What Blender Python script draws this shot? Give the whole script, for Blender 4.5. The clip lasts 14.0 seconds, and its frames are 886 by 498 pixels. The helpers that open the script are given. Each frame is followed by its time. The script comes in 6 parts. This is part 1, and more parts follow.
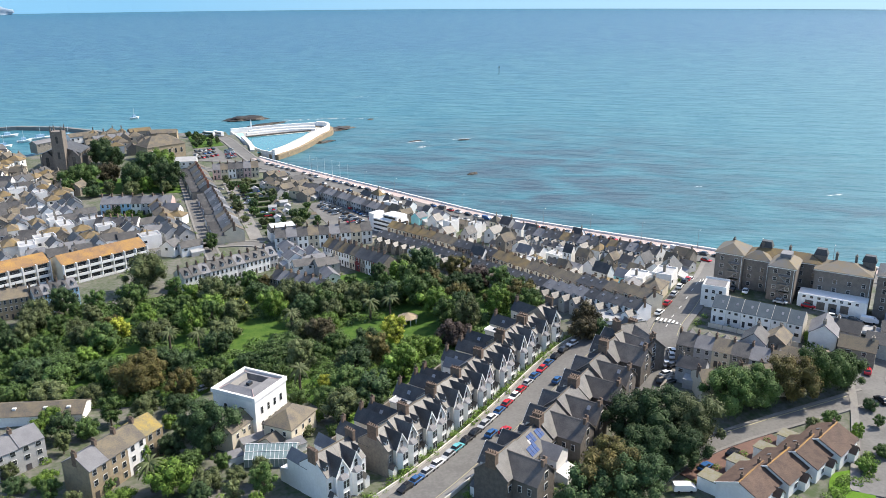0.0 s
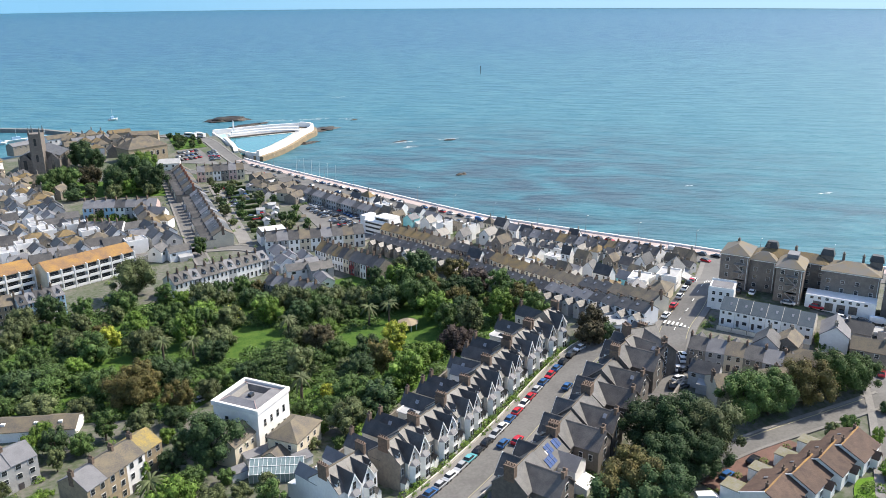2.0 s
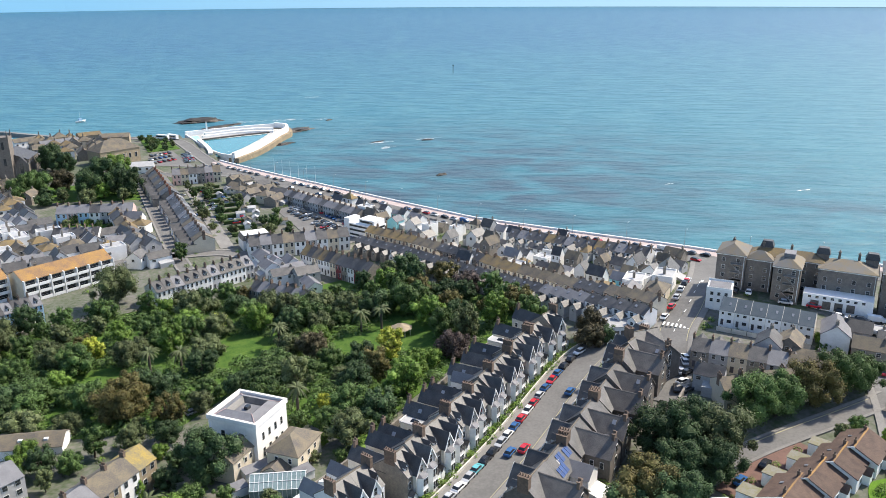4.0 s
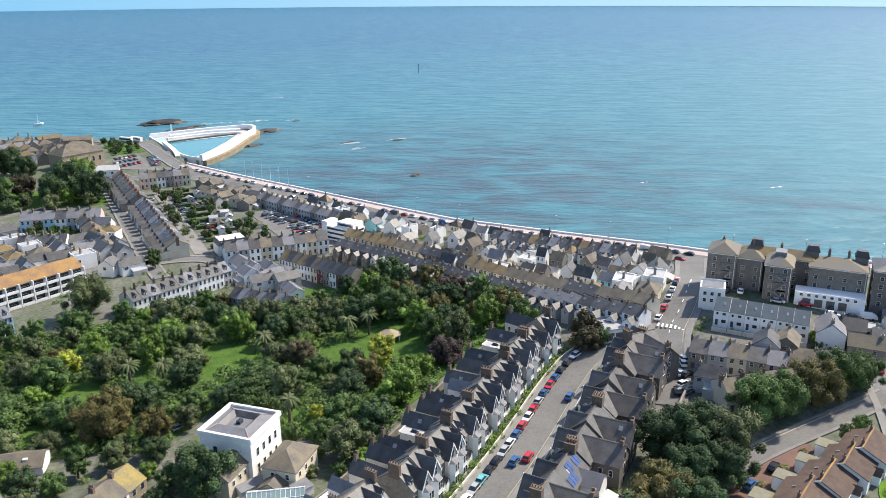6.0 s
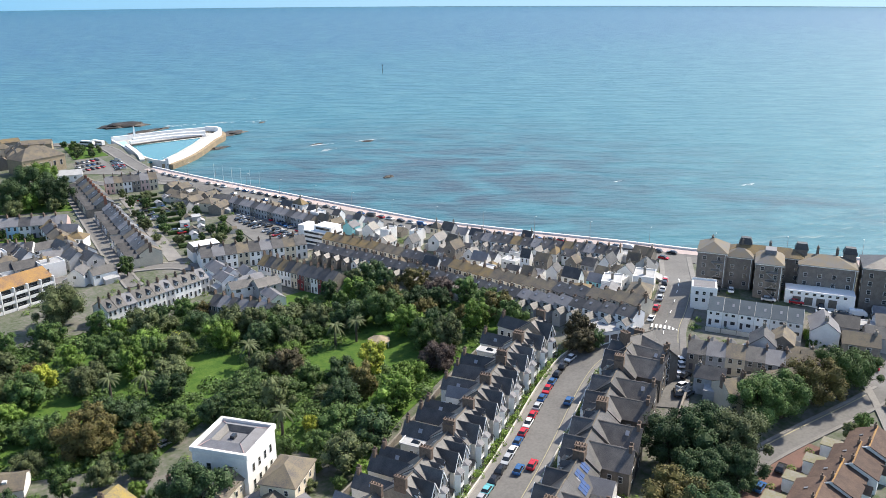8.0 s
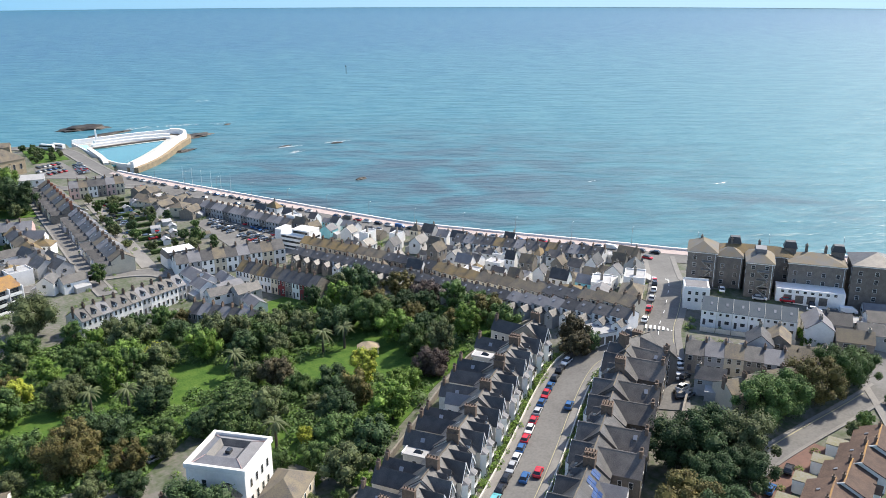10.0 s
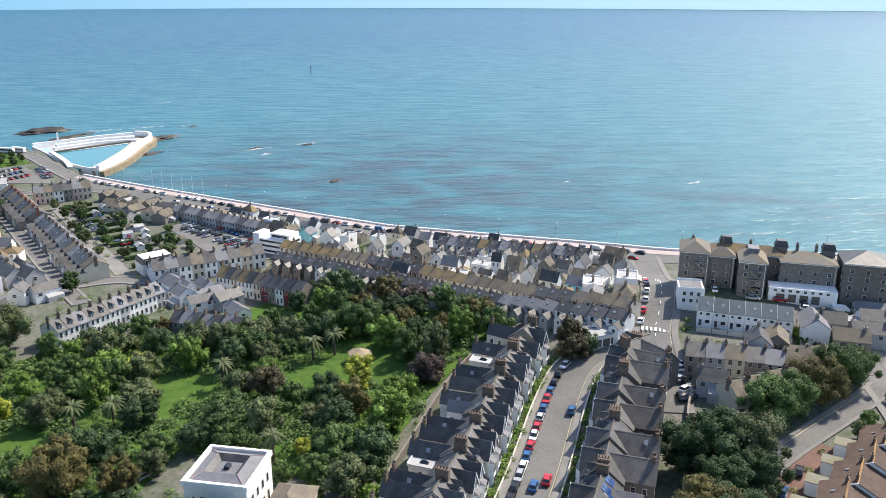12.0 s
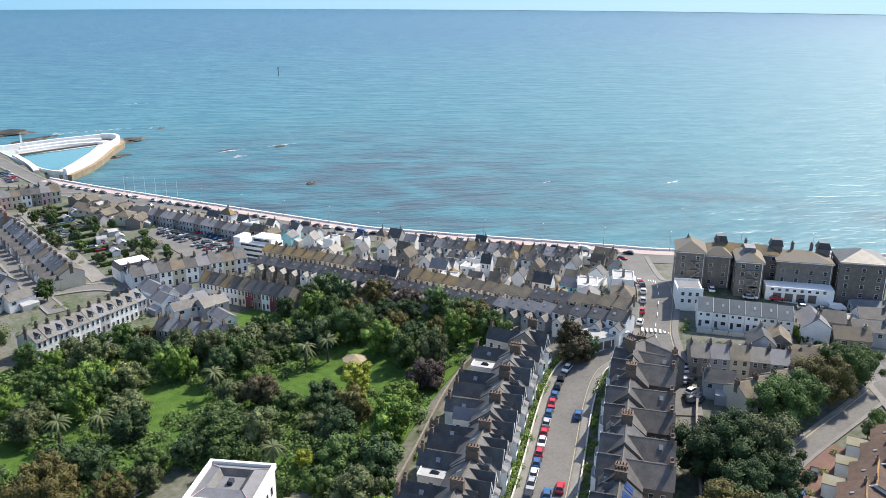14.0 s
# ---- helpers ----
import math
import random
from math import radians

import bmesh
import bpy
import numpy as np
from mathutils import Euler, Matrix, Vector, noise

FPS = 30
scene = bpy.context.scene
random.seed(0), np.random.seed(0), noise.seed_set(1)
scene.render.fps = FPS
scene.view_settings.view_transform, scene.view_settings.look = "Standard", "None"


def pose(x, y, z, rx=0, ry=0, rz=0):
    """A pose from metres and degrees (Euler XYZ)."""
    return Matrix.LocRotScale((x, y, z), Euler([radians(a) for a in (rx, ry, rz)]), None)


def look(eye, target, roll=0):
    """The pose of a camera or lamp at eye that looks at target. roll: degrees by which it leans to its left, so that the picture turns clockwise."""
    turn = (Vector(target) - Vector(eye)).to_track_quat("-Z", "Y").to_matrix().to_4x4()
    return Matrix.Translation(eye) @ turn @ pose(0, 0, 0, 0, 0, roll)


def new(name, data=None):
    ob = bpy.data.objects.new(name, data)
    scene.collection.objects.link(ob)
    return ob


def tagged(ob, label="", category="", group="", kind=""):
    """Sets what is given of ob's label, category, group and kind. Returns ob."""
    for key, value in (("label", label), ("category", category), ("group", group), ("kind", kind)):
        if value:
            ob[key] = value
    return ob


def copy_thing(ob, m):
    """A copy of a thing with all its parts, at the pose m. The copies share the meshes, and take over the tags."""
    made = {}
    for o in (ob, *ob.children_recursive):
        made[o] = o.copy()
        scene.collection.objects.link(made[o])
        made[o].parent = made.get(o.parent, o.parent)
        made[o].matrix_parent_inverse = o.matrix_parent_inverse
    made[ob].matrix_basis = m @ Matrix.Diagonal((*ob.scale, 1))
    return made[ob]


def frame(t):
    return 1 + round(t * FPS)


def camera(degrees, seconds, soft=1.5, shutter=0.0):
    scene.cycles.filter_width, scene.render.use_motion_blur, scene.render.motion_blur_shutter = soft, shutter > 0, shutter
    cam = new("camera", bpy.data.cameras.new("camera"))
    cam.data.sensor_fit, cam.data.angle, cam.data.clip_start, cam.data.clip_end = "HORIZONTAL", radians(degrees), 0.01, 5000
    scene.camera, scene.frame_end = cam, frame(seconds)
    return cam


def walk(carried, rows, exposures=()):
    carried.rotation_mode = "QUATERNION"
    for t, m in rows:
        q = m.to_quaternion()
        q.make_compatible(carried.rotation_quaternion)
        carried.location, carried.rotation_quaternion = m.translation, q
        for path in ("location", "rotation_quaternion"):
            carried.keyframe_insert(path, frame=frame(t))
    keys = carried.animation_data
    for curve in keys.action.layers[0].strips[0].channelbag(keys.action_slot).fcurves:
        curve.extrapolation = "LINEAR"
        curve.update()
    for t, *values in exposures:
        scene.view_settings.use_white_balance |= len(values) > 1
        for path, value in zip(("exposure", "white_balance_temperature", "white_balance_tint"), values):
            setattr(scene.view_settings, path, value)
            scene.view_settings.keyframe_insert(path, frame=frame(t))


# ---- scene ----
cam = camera(57.615, 14.0, soft=0.6)
ROWS = [
    (0.0, 0.000, 0.000, 115.556, 72.009, 0.287, -20.329),
    (0.5, -1.159, 2.031, 115.354, 72.008, 0.297, -20.725),
    (1.0, -2.313, 4.244, 115.126, 72.004, 0.296, -21.129),
    (1.5, -3.513, 6.323, 114.991, 71.995, 0.293, -21.556),
    (2.0, -4.784, 8.470, 114.889, 71.974, 0.293, -22.011),
    (2.5, -5.988, 10.579, 114.771, 71.945, 0.296, -22.516),
    (3.0, -7.281, 12.419, 114.768, 71.930, 0.312, -23.079),
    (5.5, -13.771, 22.925, 114.305, 71.839, 0.309, -26.448),
    (6.0, -15.104, 25.075, 114.143, 71.842, 0.291, -27.182),
    (6.5, -16.447, 27.140, 113.965, 71.843, 0.282, -27.907),
    (7.0, -17.735, 29.264, 113.847, 71.842, 0.273, -28.639),
    (7.5, -19.037, 31.403, 113.698, 71.846, 0.265, -29.371),
    (8.0, -20.321, 33.588, 113.561, 71.841, 0.256, -30.119),
    (10.5, -26.590, 44.563, 112.425, 71.928, 0.057, -33.764),
    (11.0, -27.792, 46.814, 112.211, 71.951, 0.015, -34.482),
    (11.5, -29.022, 49.070, 111.924, 71.974, -0.042, -35.170),
    (12.0, -30.169, 51.364, 111.724, 71.987, -0.102, -35.854),
    (12.5, -31.226, 53.673, 111.365, 72.007, -0.161, -36.513),
    (13.0, -32.274, 56.154, 110.950, 72.043, -0.210, -37.173),
    (13.5, -33.408, 58.420, 110.642, 72.081, -0.257, -37.820),
    (14.0, -34.384, 60.910, 110.374, 72.100, -0.315, -38.467),
]
walk(cam, [(t, pose(x, y, z, rx, ry, rz)) for t, x, y, z, rx, ry, rz in ROWS])

# ---- world, sun, exposure ----
SUN_YAW, SUN_UP = -84.0, 47.0
world = bpy.data.worlds.new("sky")
scene.world = world
world.use_nodes = True
wn = world.node_tree
sky = wn.nodes.new("ShaderNodeTexSky")
sky.sky_type, sky.sun_disc = "NISHITA", False
sky.sun_elevation, sky.sun_rotation = radians(SUN_UP), radians(-SUN_YAW)
sky.dust_density, sky.ozone_density, sky.air_density = 1.2, 3.0, 1.0
wn.nodes["Background"].inputs[1].default_value = 0.15
wn.links.new(sky.outputs[0], wn.nodes["Background"].inputs[0])
sun = new("sun", bpy.data.lights.new("sun", "SUN"))
sun.data.energy, sun.data.angle, sun.data.color = 4.5, radians(0.6), (1.0, 0.91, 0.78)
sun.matrix_world = look((0, 0, 300), (-math.cos(radians(SUN_UP)) * math.sin(radians(-SUN_YAW)) , -math.cos(radians(SUN_UP)) * math.cos(radians(SUN_YAW)), 300 - math.sin(radians(SUN_UP))))
scene.view_settings.exposure = 0.66


# ---- materials ----
def material(name, a, b=None, scale=1.0, rough=0.8, bump=0.0, metal=0.0, vary=0.12, spec=0.4, fine=None):
    """Two colours mixed by noise at two scales; each object differs a little in value."""
    m = bpy.data.materials.new(name)
    m.use_nodes = True
    n, l = m.node_tree.nodes, m.node_tree.links
    bsdf = n["Principled BSDF"]
    bsdf.inputs["Roughness"].default_value, bsdf.inputs["Metallic"].default_value = rough, metal
    bsdf.inputs["Specular IOR Level"].default_value = spec
    geo = n.new("ShaderNodeNewGeometry")
    big, small = n.new("ShaderNodeTexNoise"), n.new("ShaderNodeTexNoise")
    big.inputs["Scale"].default_value, small.inputs["Scale"].default_value = scale, fine or scale * 7
    big.inputs["Detail"].default_value, small.inputs["Detail"].default_value = 4, 3
    mixf = n.new("ShaderNodeMix")
    mixf.inputs[0].default_value = 0.45
    l.new(geo.outputs["Position"], big.inputs["Vector"]), l.new(geo.outputs["Position"], small.inputs["Vector"])
    l.new(big.outputs["Fac"], mixf.inputs[2]), l.new(small.outputs["Fac"], mixf.inputs[3])
    ramp = n.new("ShaderNodeValToRGB")
    ramp.color_ramp.elements[0].position, ramp.color_ramp.elements[1].position = 0.38, 0.62
    ramp.color_ramp.elements[0].color, ramp.color_ramp.elements[1].color = (*a, 1), (*(b or [c * 0.8 for c in a]), 1)
    l.new(mixf.outputs[0], ramp.inputs[0])
    info, hsv, ma = n.new("ShaderNodeObjectInfo"), n.new("ShaderNodeHueSaturation"), n.new("ShaderNodeMapRange")
    ma.inputs[3].default_value, ma.inputs[4].default_value = 1 - vary, 1 + vary
    l.new(info.outputs["Random"], ma.inputs[0]), l.new(ma.outputs[0], hsv.inputs["Value"])
    l.new(ramp.outputs[0], hsv.inputs["Color"]), l.new(hsv.outputs[0], bsdf.inputs["Base Color"])
    if bump:
        bp = n.new("ShaderNodeBump")
        bp.inputs["Strength"].default_value, bp.inputs["Distance"].default_value = bump, 0.1
        l.new(small.outputs["Fac"], bp.inputs["Height"]), l.new(bp.outputs[0], bsdf.inputs["Normal"])
    return m


SLATE = material("slate", (0.040, 0.040, 0.042), (0.088, 0.084, 0.080), 0.5, 0.50, 0.4, fine=5, vary=0.3, spec=0.5)
SLATE_BLUE = material("blue grey slate", (0.075, 0.098, 0.112), (0.105, 0.128, 0.142), 0.4, 0.5, 0.3, fine=5, vary=0.1)
DOOR = material("dark painted door", (0.05, 0.05, 0.06), (0.08, 0.07, 0.07), 1.0, 0.5, vary=0.4)
SLATE_WARM = material("warm grey slate", (0.078, 0.070, 0.064), (0.140, 0.125, 0.110), 0.5, 0.55, 0.4, fine=5, vary=0.2)
CHIM = material("brown chimney stone", (0.19, 0.135, 0.10), (0.11, 0.08, 0.062), 1.6, 0.9, 0.4, fine=6)
SLATE_BROWN = material("lichened slate", (0.095, 0.086, 0.078), (0.185, 0.152, 0.10), 0.35, 0.8, 0.4, fine=4)
SLATE_PALE = material("pale slate", (0.2, 0.2, 0.21), (0.14, 0.14, 0.15), 0.4, 0.7, 0.4, fine=5)
LICHEN = material("ochre lichened slate", (0.115, 0.098, 0.075), (0.235, 0.165, 0.068), 0.3, 0.85, 0.4, fine=4)
TILE = material("brown concrete tile", (0.066, 0.042, 0.034), (0.112, 0.073, 0.052), 0.5, 0.85, 0.5, fine=3)
MOSS = material("mossy felt roof", (0.20, 0.19, 0.165), (0.16, 0.15, 0.07), 0.5, 0.9, 0.3, fine=3)
DRIVE = material("red brown paving", (0.17, 0.095, 0.075), (0.125, 0.075, 0.06), 0.5, 0.9, 0.2, vary=0.05)
WHITE = material("white render", (0.82, 0.81, 0.79), (0.72, 0.71, 0.69), 0.25, 0.7, 0.1, vary=0.08)
CREAM = material("cream render", (0.68, 0.60, 0.46), (0.56, 0.50, 0.39), 0.3, 0.8, 0.15)
STONE = material("granite", (0.27, 0.24, 0.20), (0.17, 0.155, 0.135), 1.2, 0.85, 0.4, fine=6)
STONE_DARK = material("dark granite", (0.16, 0.14, 0.12), (0.10, 0.09, 0.08), 1.2, 0.85, 0.4, fine=6)
ORANGE = material("orange lichened tile", (0.17, 0.105, 0.07), (0.35, 0.20, 0.055), 0.22, 0.85, 0.4, fine=3)
OCHRE = material("ochre lichen on slate", (0.17, 0.145, 0.09), (0.33, 0.24, 0.06), 0.35, 0.85, 0.4, fine=3)
BUFF = material("buff stone", (0.36, 0.29, 0.19), (0.25, 0.20, 0.14), 1.0, 0.85, 0.4, fine=6)
PALE = material("pale render", (0.62, 0.59, 0.53), (0.5, 0.47, 0.42), 0.4, 0.8, 0.15)
PINK = material("pink render", (0.62, 0.44, 0.40), (0.55, 0.39, 0.36), 0.3)
BLUE = material("blue render", (0.36, 0.53, 0.68), (0.30, 0.47, 0.63), 0.3)
RED = material("dark red render", (0.22, 0.04, 0.045), (0.17, 0.03, 0.035), 0.3)
GREY = material("grey render", (0.42, 0.42, 0.42), (0.33, 0.33, 0.33), 0.3)
BRICK = material("red brick", (0.30, 0.12, 0.075), (0.2, 0.09, 0.06), 1.5, 0.85, 0.3)
POT = material("clay pot", (0.21, 0.12, 0.08), None, 2, vary=0.2)
BLUE_GLASS = material("solar cell", (0.02, 0.05, 0.16), (0.03, 0.07, 0.2), 2, 0.1, spec=0.7)
GLASS = material("window glass", (0.02, 0.025, 0.03), (0.04, 0.045, 0.05), 0.5, 0.08, spec=0.6)
PAINT = material("white paint", (0.8, 0.8, 0.78), (0.72, 0.72, 0.7), 1.0, 0.5)
ASPHALT = material("asphalt", (0.125, 0.121, 0.115), (0.175, 0.17, 0.16), 0.12, 0.9, 0.2, vary=0.05, fine=1.5)
PAVE = material("pale paving", (0.23, 0.22, 0.205), (0.175, 0.168, 0.158), 0.3, 0.9, 0.2, vary=0.05)
PROM = material("pink promenade paving", (0.47, 0.38, 0.35), (0.40, 0.33, 0.31), 0.2, 0.9, vary=0.05)
EARTH = material("town ground", (0.165, 0.155, 0.14), (0.060, 0.085, 0.036), 0.11, 0.95, 0.3, vary=0.0, fine=0.8)
GRASS = material("lawn", (0.085, 0.175, 0.02), (0.118, 0.21, 0.030), 0.15, 0.95, 0.5, vary=0.05, fine=3, spec=0.08)
UNDER = material("undergrowth", (0.045, 0.10, 0.02), (0.09, 0.15, 0.03), 0.4, 0.95, 0.8, vary=0, fine=2, spec=0.1)
SHINGLE = material("shingle", (0.30, 0.26, 0.22), (0.20, 0.17, 0.15), 0.1, 0.95, 0.4, vary=0)
ROCK = material("wet rock", (0.020, 0.018, 0.016), (0.052, 0.043, 0.033), 0.15, 0.6, 0.8)
BARK = material("bark", (0.10, 0.08, 0.06), (0.06, 0.05, 0.04), 2, 0.95)
RUBBER = material("rubber", (0.02, 0.02, 0.02), None, 2)
METAL = material("grey metal", (0.35, 0.35, 0.36), None, 1, 0.4, metal=0.6)
POOLWATER = material("pool water", (0.045, 0.215, 0.235), (0.038, 0.185, 0.215), 0.05, 0.15, 0.1, vary=0)
AQUA = material("pale blue pool paint", (0.25, 0.62, 0.68), (0.35, 0.68, 0.70), 0.1, 0.6)
CARS = [material("car paint " + k, c, c, 1, 0.25, vary=0.1, spec=0.6) for k, c in (
    ("white", (0.75, 0.75, 0.75)), ("red", (0.45, 0.02, 0.03)), ("blue", (0.03, 0.10, 0.25)), ("black", (0.015, 0.015, 0.018)),
    ("silver", (0.42, 0.43, 0.45)), ("grey", (0.10, 0.105, 0.11)), ("teal", (0.12, 0.38, 0.42)))]


def leaf_material(name, a, b):
    m = material(name, a, b, 0.6, 0.6, 0.0, vary=0.25, spec=0.16, fine=4)
    n, l = m.node_tree.nodes, m.node_tree.links
    geo = n.new("ShaderNodeNewGeometry")
    hsv, info = n["Hue/Saturation/Value"], n["Object Info"]
    mr, ad = n.new("ShaderNodeMapRange"), n.new("ShaderNodeMath")
    mr.inputs[3].default_value, mr.inputs[4].default_value = 0.5, 1.55
    ad.operation = "MULTIPLY"
    l.new(geo.outputs["Random Per Island"], mr.inputs[0])
    l.new(mr.outputs[0], ad.inputs[0]), l.new(n["Map Range"].outputs[0], ad.inputs[1])
    l.new(ad.outputs[0], hsv.inputs["Value"])
    return m


LEAVES = {k: leaf_material("foliage " + k, a, b) for k, a, b in (
    ("green", (0.055, 0.099, 0.027), (0.084, 0.132, 0.038)), ("dark", (0.035, 0.065, 0.026), (0.058, 0.092, 0.034)),
    ("olive", (0.077, 0.098, 0.039), (0.107, 0.126, 0.053)), ("bright", (0.090, 0.160, 0.025), (0.128, 0.195, 0.037)),
    ("copper", (0.065, 0.055, 0.030), (0.085, 0.075, 0.038)), ("rust", (0.104, 0.081, 0.025), (0.095, 0.095, 0.033)),
    ("yellow", (0.370, 0.378, 0.044), (0.282, 0.334, 0.053)), ("purple", (0.069, 0.050, 0.045), (0.085, 0.067, 0.054)))}


# ---- sea ----
def sea_material():
    """Water that deepens and is painted dimmer offshore, with weed beds in the bay, a crossing swell and fine chop."""
    m = bpy.data.materials.new("sea water")
    m.use_nodes = True
    n, l = m.node_tree.nodes, m.node_tree.links
    bsdf = n["Principled BSDF"]
    bsdf.inputs["Roughness"].default_value, bsdf.inputs["IOR"].default_value = 0.40, 1.33
    bsdf.inputs["Specular IOR Level"].default_value = 0.36
    geo = n.new("ShaderNodeNewGeometry")

    def noise_at(scale, detail, stretch=None, turn=0.0, distort=0.0):
        t = n.new("ShaderNodeTexNoise")
        t.inputs["Scale"].default_value, t.inputs["Detail"].default_value, t.inputs["Distortion"].default_value = scale, detail, distort
        if stretch:
            mp = n.new("ShaderNodeMapping")
            mp.vector_type = "TEXTURE"
            mp.inputs["Rotation"].default_value, mp.inputs["Scale"].default_value = (0, 0, radians(turn)), (stretch, 1.0, 1.0)
            l.new(geo.outputs["Position"], mp.inputs["Vector"]), l.new(mp.outputs[0], t.inputs["Vector"])
        else:
            l.new(geo.outputs["Position"], t.inputs["Vector"])
        return t.outputs["Fac"]

    def ranged(value, a, b, c, d):
        r = n.new("ShaderNodeMapRange")
        for k, q in enumerate((a, b, c, d)):
            r.inputs[k + 1].default_value = q
        l.new(value, r.inputs[0])
        return r.outputs[0]

    def maths(op, a, b):
        q = n.new("ShaderNodeMath")
        q.operation = op
        for k, v in enumerate((a, b)):
            if isinstance(v, float):
                q.inputs[k].default_value = v
            else:
                l.new(v, q.inputs[k])
        return q.outputs[0]

    def blend(fac, a, b):
        q = n.new("ShaderNodeMix")
        q.data_type = "RGBA"
        l.new(fac, q.inputs[0])
        for k, v in ((6, a), (7, b)):
            if isinstance(v, tuple):
                q.inputs[k].default_value = (*v, 1)
            else:
                l.new(v, q.inputs[k])
        return q.outputs[2]

    # metres out from the straight line of the promenade
    out = n.new("ShaderNodeVectorMath")
    out.operation = "DOT_PRODUCT"
    out.inputs[1].default_value = (0.891, 0.454, 0)
    l.new(geo.outputs["Position"], out.inputs[0])
    # the bed falls away towards the open bay; its dimmer light is painted in
    fall = n.new("ShaderNodeVectorMath")
    fall.operation = "DOT_PRODUCT"
    fall.inputs[1].default_value = (0.04, 1.0, 0)
    l.new(geo.outputs["Position"], fall.inputs[0])
    offshore = maths("ADD", fall.outputs["Value"], ranged(noise_at(0.004, 4, 3.0, -30), 0, 1, -260, 260))
    water = blend(ranged(offshore, 380, 1700, 0, 1), SHALLOW, DEEP_DIM)
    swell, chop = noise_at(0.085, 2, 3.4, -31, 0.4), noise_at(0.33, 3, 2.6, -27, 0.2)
    # ripple sheen put into the base colour: paler where the bump noise peaks
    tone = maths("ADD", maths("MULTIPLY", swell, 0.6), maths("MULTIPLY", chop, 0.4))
    water = blend(ranged(tone, 0.43, 0.58, 0.0, 0.62), water, CREST_SHEEN)
    # weed beds and reef
    far = n.new("ShaderNodeVectorMath")
    far.operation = "DISTANCE"
    far.inputs[1].default_value = (200, 450, 0)
    l.new(geo.outputs["Position"], far.inputs[0])
    bay = ranged(far.outputs["Value"], 60, 290, 1.0, 0.0)
    bar = ranged(maths("ABSOLUTE", maths("ADD", out.outputs["Value"], -455.0), 0.0), 6, 34, 0.75, 0.0)
    beds = maths("MULTIPLY", ranged(noise_at(0.045, 8, 1.7, -35, 0.6), 0.36, 0.62, 0.12, 0.88), maths("MAXIMUM", bay, maths("MULTIPLY", bar, ranged(fall.outputs["Value"], 420, 520, 1.0, 0.0))))
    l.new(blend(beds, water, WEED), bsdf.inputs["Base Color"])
    bp = n.new("ShaderNodeBump")
    bp.inputs["Strength"].default_value, bp.inputs["Distance"].default_value = 1.0, 1.8
    l.new(maths("ADD", swell, maths("MULTIPLY", chop, 0.45)), bp.inputs["Height"]), l.new(bp.outputs[0], bsdf.inputs["Normal"])
    return m


SHALLOW, DEEP_DIM, CREST_SHEEN, WEED = (0.036, 0.150, 0.184), (0.012, 0.080, 0.160), (0.086, 0.216, 0.250), (0.043, 0.066, 0.090)


# ---- mesh helpers ----
def finish(name, bm, mat, smooth=False):
    me = bpy.data.meshes.new(name)
    bmesh.ops.recalc_face_normals(bm, faces=bm.faces)
    bm.to_mesh(me)
    bm.free()
    me.materials.append(mat)
    if smooth:
        me.polygons.foreach_set("use_smooth", [True] * len(me.polygons))
    return me


def part(name, bm, mat, parent, label="", smooth=False):
    ob = new(name, finish(name, bm, mat, smooth) if isinstance(bm, bmesh.types.BMesh) else bm)
    ob.parent = parent
    if label:
        tagged(ob, label)
    return ob


def thing(name, label, category, group="", kind="", m=None):
    ob = new(name)
    tagged(ob, label, category, group, kind)
    if m:
        ob.matrix_basis = m
    return ob


def box(x0, x1, y0, y1, z0, z1, bm=None):
    bm = bm or bmesh.new()
    v = [bm.verts.new(p) for p in ((x0, y0, z0), (x1, y0, z0), (x1, y1, z0), (x0, y1, z0), (x0, y0, z1), (x1, y0, z1), (x1, y1, z1), (x0, y1, z1))]
    for f in ((3, 2, 1, 0), (4, 5, 6, 7), (0, 1, 5, 4), (1, 2, 6, 5), (2, 3, 7, 6), (3, 0, 4, 7)):
        bm.faces.new([v[i] for i in f])
    return bm


def hull(points, bm=None):
    """Convex solid round the points."""
    bm = bm or bmesh.new()
    v = [bm.verts.new(p) for p in points]
    bmesh.ops.convex_hull(bm, input=v)
    return bm


def slab(quad, th, bm=None):
    """A sheet of thickness th below the given corners."""
    q = [Vector(p) for p in quad]
    n = (q[1] - q[0]).cross(q[2] - q[0]).normalized()
    if n.z < 0:
        n = -n
    return hull([*q, *(p - n * th for p in q)], bm)


def gable_roof(x0, x1, y0, y1, ze, zr, over=0.3, th=0.18, along="x"):
    """Two slopes meeting in a ridge that runs along x or y."""
    bm = bmesh.new()
    if along == "x":
        ym, k = (y0 + y1) / 2, (zr - ze) / ((y1 - y0) / 2) * over
        slab([(x0, y0 - over, ze - k), (x1, y0 - over, ze - k), (x1, ym, zr), (x0, ym, zr)], th, bm)
        slab([(x0, y1 + over, ze - k), (x1, y1 + over, ze - k), (x1, ym, zr), (x0, ym, zr)], th, bm)
    else:
        xm, k = (x0 + x1) / 2, (zr - ze) / ((x1 - x0) / 2) * over
        slab([(x0 - over, y0, ze - k), (x0 - over, y1, ze - k), (xm, y1, zr), (xm, y0, zr)], th, bm)
        slab([(x1 + over, y0, ze - k), (x1 + over, y1, ze - k), (xm, y1, zr), (xm, y0, zr)], th, bm)
    return bm


